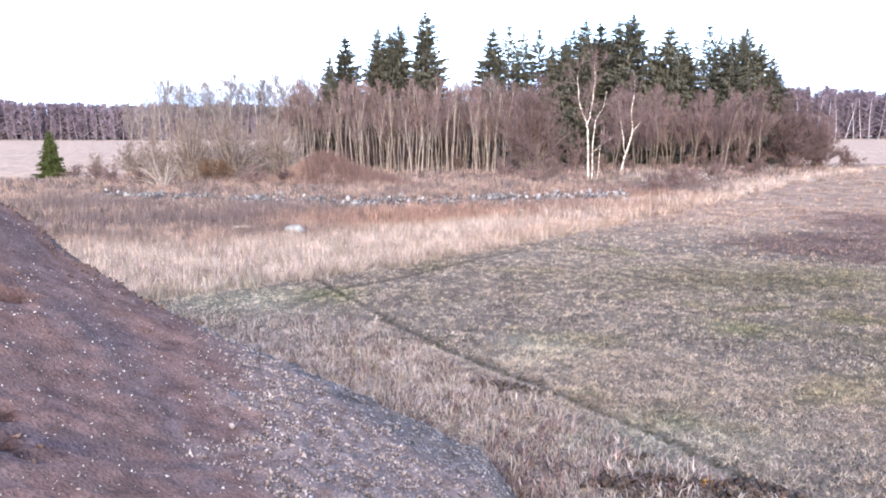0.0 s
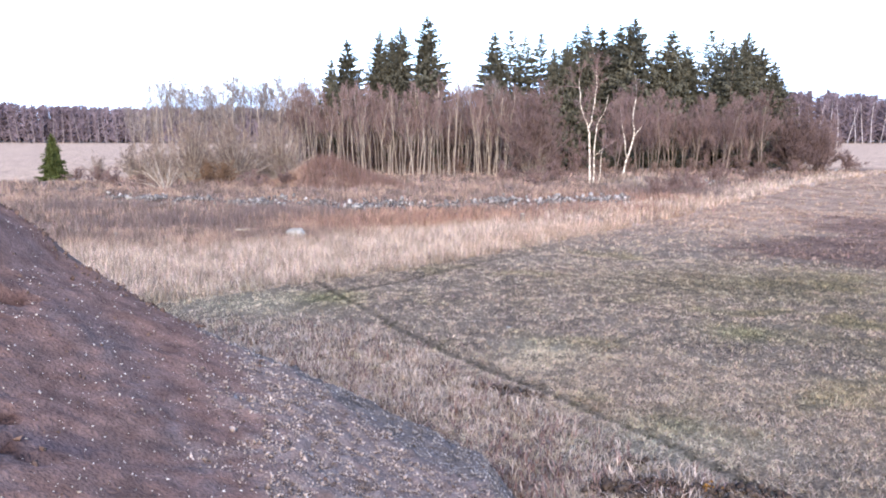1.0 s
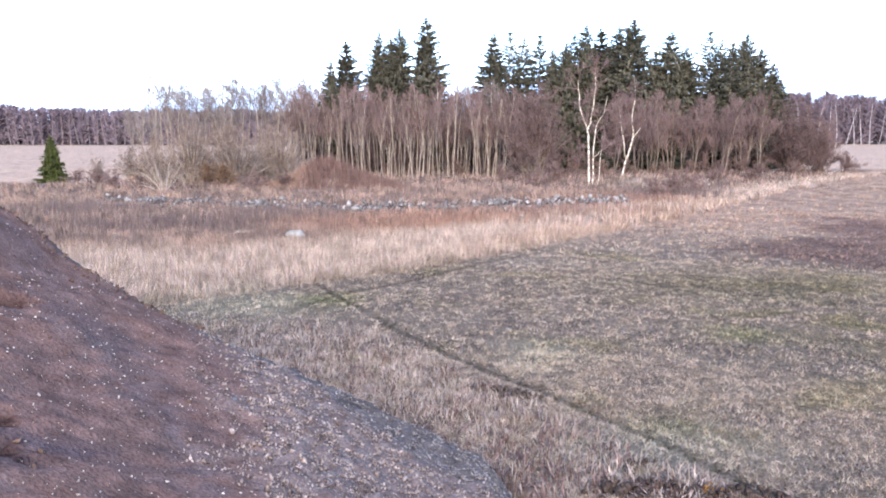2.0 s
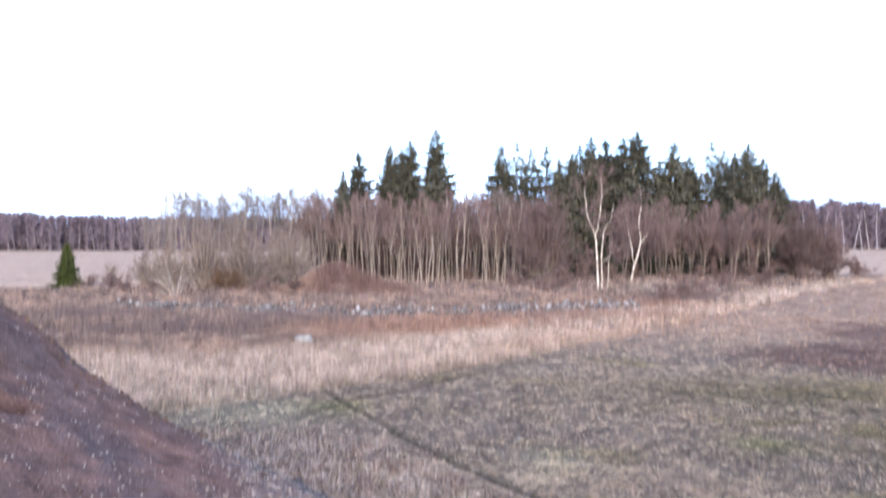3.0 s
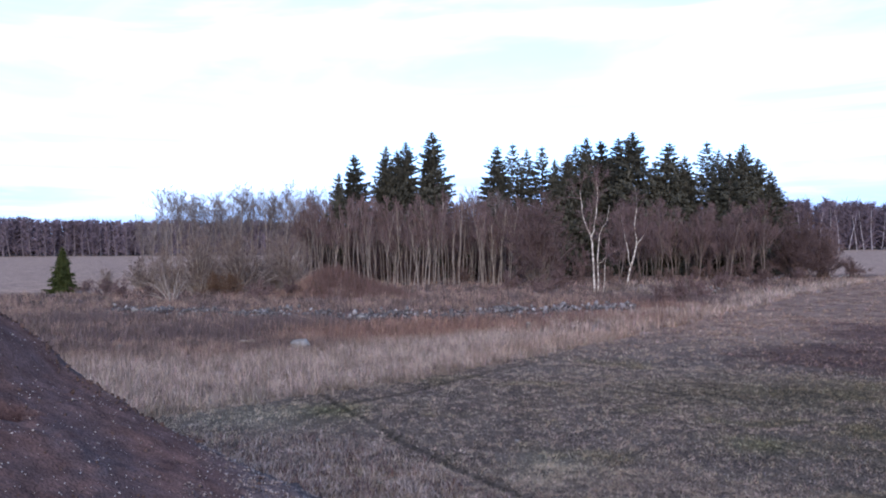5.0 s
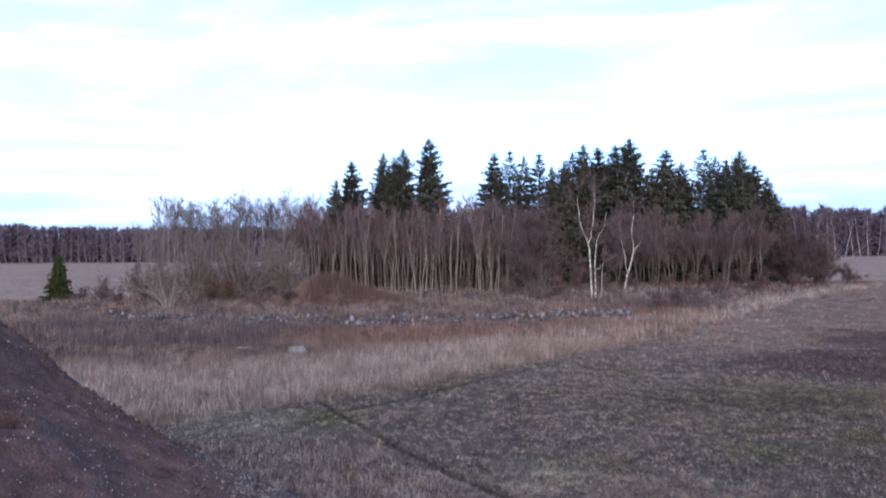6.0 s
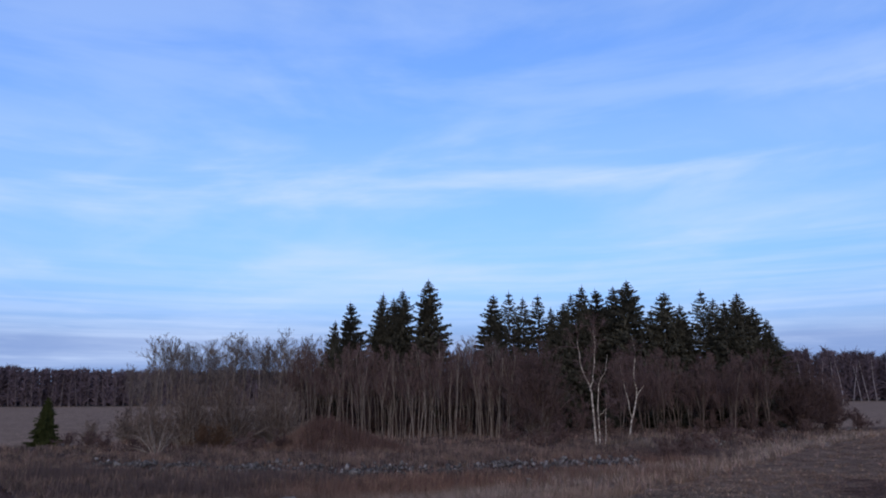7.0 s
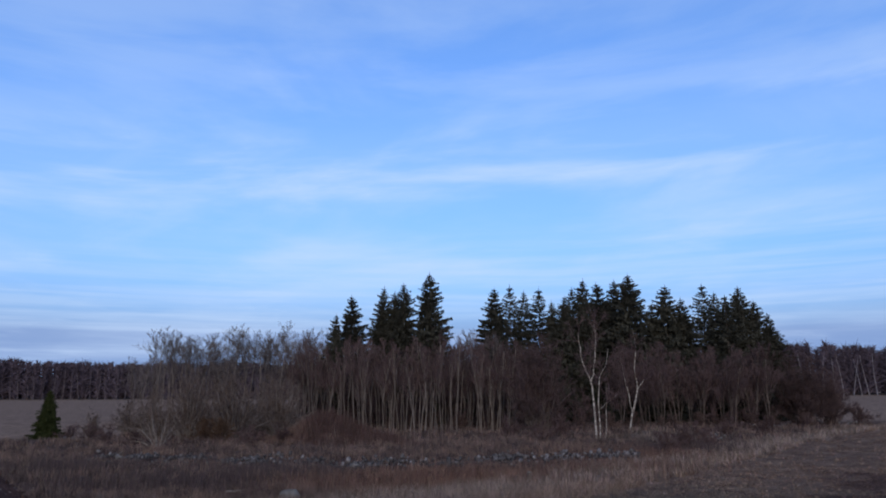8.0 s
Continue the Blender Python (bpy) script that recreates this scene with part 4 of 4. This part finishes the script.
birch_txt = "white-barked leafless birch with forked stems before the grove"
birch_tree(12.8, 61.1, [(0.13, [(0, -0.1), (-0.25, 4.2), (-0.35, 5.0), (-1.1, 6.8), (-1.25, 9.0)]), (0.09, [(-0.3, 4.7), (0.05, 6.2), (0.25, 8.2), (0.15, 9.9)]),
           (0.09, [(0.25, -0.1), (0.22, 3.2), (0.45, 5.4), (1.0, 6.2), (1.3, 7.6)]), (0.05, [(0.3, 2.4), (1.0, 3.0), (1.9, 3.7)]), (0.06, [(0.8, -0.1), (0.95, 2.4), (1.1, 4.6)])], 9, birch_txt)
birch_tree(18.5, 72.3, [(0.14, [(0, -0.1), (0.35, 1.7), (0.85, 3.4), (1.0, 4.4), (0.75, 6.0), (1.0, 7.7), (0.95, 9.3)]), (0.09, [(0.35, 2.0), (0.0, 4.0), (-0.35, 5.7), (-0.55, 7.3)]),
           (0.08, [(0.95, 4.0), (1.6, 4.9), (2.2, 6.0)])], 9, birch_txt)

DENSE_TWIGS = [(6, 0.75, 0.12, 0.48), (5, 0.8, 0.1, 0.58), (7, 0.8, 0.1, 0.62)]
willow = [shrub("willow_shrub", 6.0, 8.4, 84, M_WILLOW, M_TWIG_PALE, "large leafless willow bush of many pale stems", levels=[(4, 0.7, 0.12, 0.42), (4, 0.75, 0.1, 0.55), (6, 0.8, 0.1, 0.62)], r0=0.05, tw=0.013, hollow=0.4, tight=0.75) for _ in range(2)]
place_all(willow, [(-18.4, 61.5, 6.0), (-22.6, 62.5, 6.1), (-26.2, 64, 5.2), (-15.2, 65, 6.0), (-20.6, 66, 6.6), (-24.6, 68, 6.2), (-29.4, 66, 3.8), (-32.8, 66, 2.6), (-17.4, 69, 6.0)], 6.0, "willow bushes")
fan = shrub("fan_shrub", 3.2, 5.6, 16, M_FAN, M_TWIG_PALE, "sprawling bush of bare pale grey branches fanning out", levels=[(3, 0.6, 0.1, 0.5), (3, 0.7, 0.1, 0.55), (3, 0.7, 0.1, 0.6)], r0=0.06, tw=0.018, hollow=0.7, foot=0.03, tight=0.45, arch=0.05)
fan.matrix_basis = at(-21.8, 54.0)
rusty = shrub("rusty_shrub", 2.3, 4.2, 34, M_TWIG_RED, M_RUST_TWIG, "low rust-orange leafless bush at the willows' foot", r0=0.02, tw=0.011)
rusty.matrix_basis = at(-18.6, 58.5)
copy_at(rusty, at(-20.6, 60.0, 70, 0.9, tall=1.0))
round_bush = shrub("round_shrub", 9.2, 9.6, 110, M_BARK_DARK, M_TWIG, "broad rounded leafless bush of purple-brown twigs", levels=DENSE_TWIGS, r0=0.05, tw=0.018, hollow=0.5)
round_bush.matrix_basis = at(9.2, 71)
dome = shrub("round_shrub", 8.2, 10.0, 100, M_TWIG_RED, M_TWIG, "broad rounded leafless bush of brown twigs", levels=DENSE_TWIGS, r0=0.03, tw=0.018, hollow=0.5)
dome.matrix_basis = at(40.0, 80)
dome2 = copy_at(dome, at(44.0, 82, 80, 0.78))
FEW = [(4, 0.75, 0.15, 0.6), (4, 0.8, 0.1, 0.6), (7, 0.8, 0.1, 0.62)]
low = [shrub("low_shrub", 1.5, 3.4, 20, M_TWIG_RED, M_TWIG, "low tangled dark brown bush in the dry grass", levels=FEW, r0=0.012, tw=0.012) for _ in range(3)]
LOW = [(14.8, 48.0, 1.6), (16.6, 49.5, 1.7), (18.6, 51.5, 1.5), (-24, 55, 1.3), (-27, 57, 1.5), (-30, 60, 1.6), (-33, 62, 1.5), (-13, 55, 1.5), (-15.5, 56, 1.7), (46.5, 80, 2.2), (50, 86, 1.6), (29, 66, 1.4), (24.5, 63.5, 1.3),
       (20.5, 58.5, 1.4), (27, 68, 1.6), (33, 72.5, 1.5), (37.5, 75, 1.4), (8.0, 60, 1.8), (10.2, 63, 1.9), (5.5, 64, 1.8)]
place_all(low, LOW, 1.5, "low bushes")

under = [shrub("undergrowth_shrub", 3.0, 4.2, 14, M_TWIG, M_TWIG, "dense dark leafless undergrowth between the grove trees", levels=FEW, r0=0.02, tw=0.024) for _ in range(2)]
thorn = [shrub("thorn_shrub", 2.0, 3.6, 18, M_TWIG_RED, M_TWIG_RED, "red-brown leafless brush along the foot of the grove", levels=FEW, r0=0.016, tw=0.02) for _ in range(2)]
place_all(thorn, [(-14 + 2.6 * i + rng.normal(0, 0.5), 73.5 + 0.09 * abs(-14 + 2.6 * i) + rng.uniform(0, 2), rng.uniform(1.3, 2.3)) for i in range(21)], 2.0, "brush at the grove's foot")
place_all(under, [(rng.uniform(-17, 10) if i % 3 else rng.uniform(10, 46), 77.5 + rng.uniform(0, 5), rng.uniform(2.4, 3.9)) for i in range(26)] + [(-18 + 1.5 * i + rng.normal(0, 0.3), 82.5 + rng.uniform(0, 4), rng.uniform(4.0, 5.4)) for i in range(19)], 3.0, "undergrowth of the grove")

# ---- far woods ----


def far_woods(name, x0, x1, depth, height, count, bark, label):
    trunk, fringe, twig = Tubes(), Tubes(), Tubes()
    B, E = [], []
    for i in range(count):
        x = x0 + (x1 - x0) * (i + rng.uniform(-1, 2)) / count
        y = depth(x) + 50 * rng.uniform(0, 1) ** 1.5
        h = height(x) * (0.96 + 0.06 * math.sin(x * 0.05) + 0.03 * math.sin(x * 0.21)) * rng.uniform(0.9, 1.03)
        path = wander((x, y, 0), (rng.normal(0, 0.03), 0, 1), h, 4, 0.03)
        trunk.add(path, np.linspace(0.17, 0.05, 5), 4)
        k = 190
        t = rng.uniform(0.03, 0.97, k)
        p = path[0] + (path[-1] - path[0]) * t[:, None]
        w = rng.normal(0, 1.0, (k, 3)); w[:, 2] = np.abs(w[:, 2]) * 0.7 + 0.3; w[:, 0] *= 1.7
        B.append(p); E.append(p + w * [1, 1, 1.9] * (h * 0.06 * (1.3 - 0.7 * t))[:, None])
        if i % 11 == 0:
            edge = wander((x, depth(x) - rng.uniform(0, 3), 0), (rng.normal(0, 0.06), 0, 1), h * 0.8, 4, 0.04)
            fringe.add(edge, np.linspace(0.2, 0.06, 5) * rng.uniform(0.7, 1.2), 4)
    twig.flakes(np.concatenate(B), np.concatenate(E), 0.24)
    root = tagged(new(name), label, "woods", kind="stuff")
    part("trunks", trunk.mesh("trunks", M_FAR_TRUNK), root)
    part("edge_trunks", fringe.mesh("edge_trunks", bark), root)
    part("crowns", twig.mesh("crowns", M_FAR_TWIG_HAZED), root)


far_woods("far_woods", -225, -30, lambda x: 265 + 0.02 * abs(x), lambda x: 13.6 + 3.0 * min(max((-x - 105) / 65, 0), 1), 620, M_FAR_TRUNK, "distant leafless wood along the field's far edge")
far_woods("far_woods", -30, 110, lambda x: 285, lambda x: 13.5, 260, M_FAR_TRUNK, "distant leafless wood seen in gaps of the grove")
far_woods("far_woods", 110, 275, lambda x: 300, lambda x: 21.5, 480, M_FAR_BIRCH, "distant leafless birch wood along the field's far edge")

# ---- stones ----
boulder_v, boulder_t = pebble_mesh(90, 40, 0.7)
boulder = new("boulder", mesh_np("boulder", boulder_v * [0.95, 0.8, 0.85], boulder_t, M_BOULDER))
boulder.matrix_basis = at(-6.3, 29.1, 20, 1.0, z=0.22)
tagged(boulder, "pale grey boulder lying in the tall dry grass", "boulder")

STONES = [mesh_np("stone", v, t, M_STONE) for v, t in (pebble_mesh(s, 16, 0.75) for s in range(60, 70))]


def stone_row(line, count, width, label):
    wall = tagged(new("stone_wall"), label, "stone wall")
    pts = np.array(line)
    seg = np.hypot(*np.diff(pts, axis=0).T)
    cum = np.concatenate([[0], np.cumsum(seg)])
    for _ in range(count):
        s = rng.uniform(0, cum[-1])
        if count > 100 and (rng.random() < 0.2 or waves(np.array(s), np.array(0.0), 2.6, 43) < -0.35):
            s = cum[-1] * rng.uniform(0.72, 1.0)
        off = rng.normal(0, width)
        x, y = np.interp(s, cum, pts[:, 0]), np.interp(s, cum, pts[:, 1]) + off
        size = rng.gamma(3, 0.05) + 0.10
        lift = max(0.0, 0.75 - abs(off) * 0.5) * rng.uniform(0.15, 1)
        st = part("stone", STONES[rng.integers(len(STONES))], wall)
        st.matrix_basis = Matrix.LocRotScale((x, y, float(ground_z(x, y)) + size * 0.15 + lift * 0.8), Euler(rng.uniform(0, 6.28, 3)), (size, size, size))


stone_row(WALL_LINE, 280, 0.95, "tumbled wall of grey fieldstones half sunk in dry grass")


def rubble():
    """Small stones spilt along the tumbled wall, too small to pick apart."""
    pts = np.array(WALL_LINE)
    cum = np.concatenate([[0], np.cumsum(np.hypot(*np.diff(pts, axis=0).T))])
    n = 1900
    s = rng.uniform(0, cum[-1], n)
    keep = waves(s, s * 0, 5.0, 41) + rng.normal(0, 0.5, n) > -0.2
    x = np.interp(s, cum, pts[:, 0])[keep] + rng.normal(0, 0.2, keep.sum())
    y = np.interp(s, cum, pts[:, 1])[keep] + rng.normal(0, 1.2, keep.sum())
    ob = strew("rubble", np.c_[x, y, ground_z(x, y) + 0.16], rng.gamma(3, 0.05, len(x)) + 0.10, M_STONE, "", range(70, 76), sink=0.3)
    tagged(ob, "small grey fieldstones spilt along the tumbled wall", "rubble", kind="stuff")


rubble()
stone_row([(21, 58.5), (24, 61.5)], 18, 0.4, "short heap of pale fieldstones by the grove")
stone_row([(31.5, 73), (36, 76)], 18, 0.5, "short heap of pale fieldstones by the grove")
stone_row([(42, 77), (46.5, 78)], 14, 0.5, "short heap of pale fieldstones by the grove")

# ---- torn turf at the heap's foot ----
M_CLOD = surface("wet_sod", (0.018, 0.013, 0.011), (0.048, 0.035, 0.028), 9.0, 40.0, 0.95, 1.0)
M_RUST_CLOD = surface("rusty_sod", (0.06, 0.030, 0.010), (0.13, 0.065, 0.02), 12.0, 40.0, 0.95, 1.0)


def clod(x, y, size, tall, mat, label, lumps=26):
    """A ragged sod: many torn lumps pressed together."""
    ob = new("turf_clod")
    for _ in range(lumps):
        v, t = pebble_mesh(int(rng.integers(1, 9999)), 11, 0.9)
        a, k = rng.uniform(0, 6.28), math.sqrt(rng.uniform(0, 1))
        r = rng.uniform(0.12, 0.30) * size
        m = np.array(Euler(rng.uniform(0, 6.28, 3)).to_matrix())
        v = v @ m.T * r + [math.cos(a) * k * size * 0.75, math.sin(a) * k * size * 0.34, tall * 0.5 * rng.uniform(0, 1) * (1 - 0.7 * k)]
        part("lump", mesh_np("lump", v, t, mat), ob)
    ob.matrix_basis = at(x, y, rng.uniform(-25, 25))
    return tagged(ob, label, "turf clod", group="torn turf")


for x, y, size, tall in ((2.1, 8.25, 0.5, 0.36), (2.45, 8.2, 0.55, 0.42), (2.8, 8.25, 0.45, 0.34), (3.15, 8.15, 0.45, 0.28), (3.7, 8.05, 0.55, 0.34), (4.1, 7.95, 0.5, 0.32), (1.15, 11.5, 0.5, 0.3), (1.45, 11.35, 0.4, 0.26), (2.7, 8.85, 0.35, 0.26), (2.25, 8.05, 0.5, 0.2), (2.6, 7.95, 0.55, 0.24), (3.0, 7.95, 0.5, 0.2), (3.5, 7.85, 0.5, 0.2), (0.75, 11.75, 0.45, 0.2)):
    clod(x, y, size, tall, M_CLOD, "dark torn clod of wet sod in the dry grass")
clod(3.42, 8.2, 0.2, 0.5, M_RUST_CLOD, "small rust-brown stump of rotten turf")

# ---- odd things in the meadow ----


def small_stone(x, y, size, seed):
    v, t = pebble_mesh(seed, 22, 0.7)
    ob = new("field_stone", mesh_np("field_stone", v * size, t, M_BOULDER))
    ob.matrix_basis = at(x, y, seed * 31, z=float(ground_z(x, y)) + size * 0.2)
    tagged(ob, "small pale stone lying in the dry grass", "stone", group="stones in the meadow")


for i, (x, y, size) in enumerate(((-14.2, 29.6, 0.45), (-3.0, 15.6, 0.14), (1.5, 15.5, 0.16), (-5.2, 40.6, 0.7), (-20.8, 45.5, 0.7))):
    small_stone(x, y, size, 120 + i)

log = tagged(new("broken_log"), "bleached broken branch lying in the brush", "log")
wood = Tubes()
wood.add(wander((-0.45, 0, 0.12), (1, 0.2, 0.12), 1.0, 5, 0.08), np.linspace(0.09, 0.05, 6), 7)
part("log_stem", wood.mesh("log_stem", M_FAN), log)
wood = Tubes()
wood.add(wander((0.1, 0.05, 0.2), (0.6, -0.5, 0.12), 0.5, 4, 0.1), np.linspace(0.04, 0.012, 5), 5)
part("log_branch", wood.mesh("log_branch", M_FAN), log)
log.matrix_basis = at(-9.1, 31.0, 12, 0.8)

stump = tagged(new("tree_stump"), "short dark stump with a pale cut top", "stump")
wood = Tubes()
wood.add([(0, 0, -0.05), (0.01, 0, 0.2), (0.02, 0.01, 0.5)], [0.16, 0.12, 0.11], 9)
part("stump_stem", wood.mesh("stump_stem", M_SPRUCE_BARK), stump)
wood = Tubes()
wood.add([(0.02, 0.01, 0.49), (0.02, 0.01, 0.52), (0.02, 0.01, 0.53)], [0.115, 0.11, 0.002], 9)
part("cut_face", wood.mesh("cut_face", M_BOULDER), stump, "pale sawn wood")
stump.matrix_basis = at(3.9, 34.5)
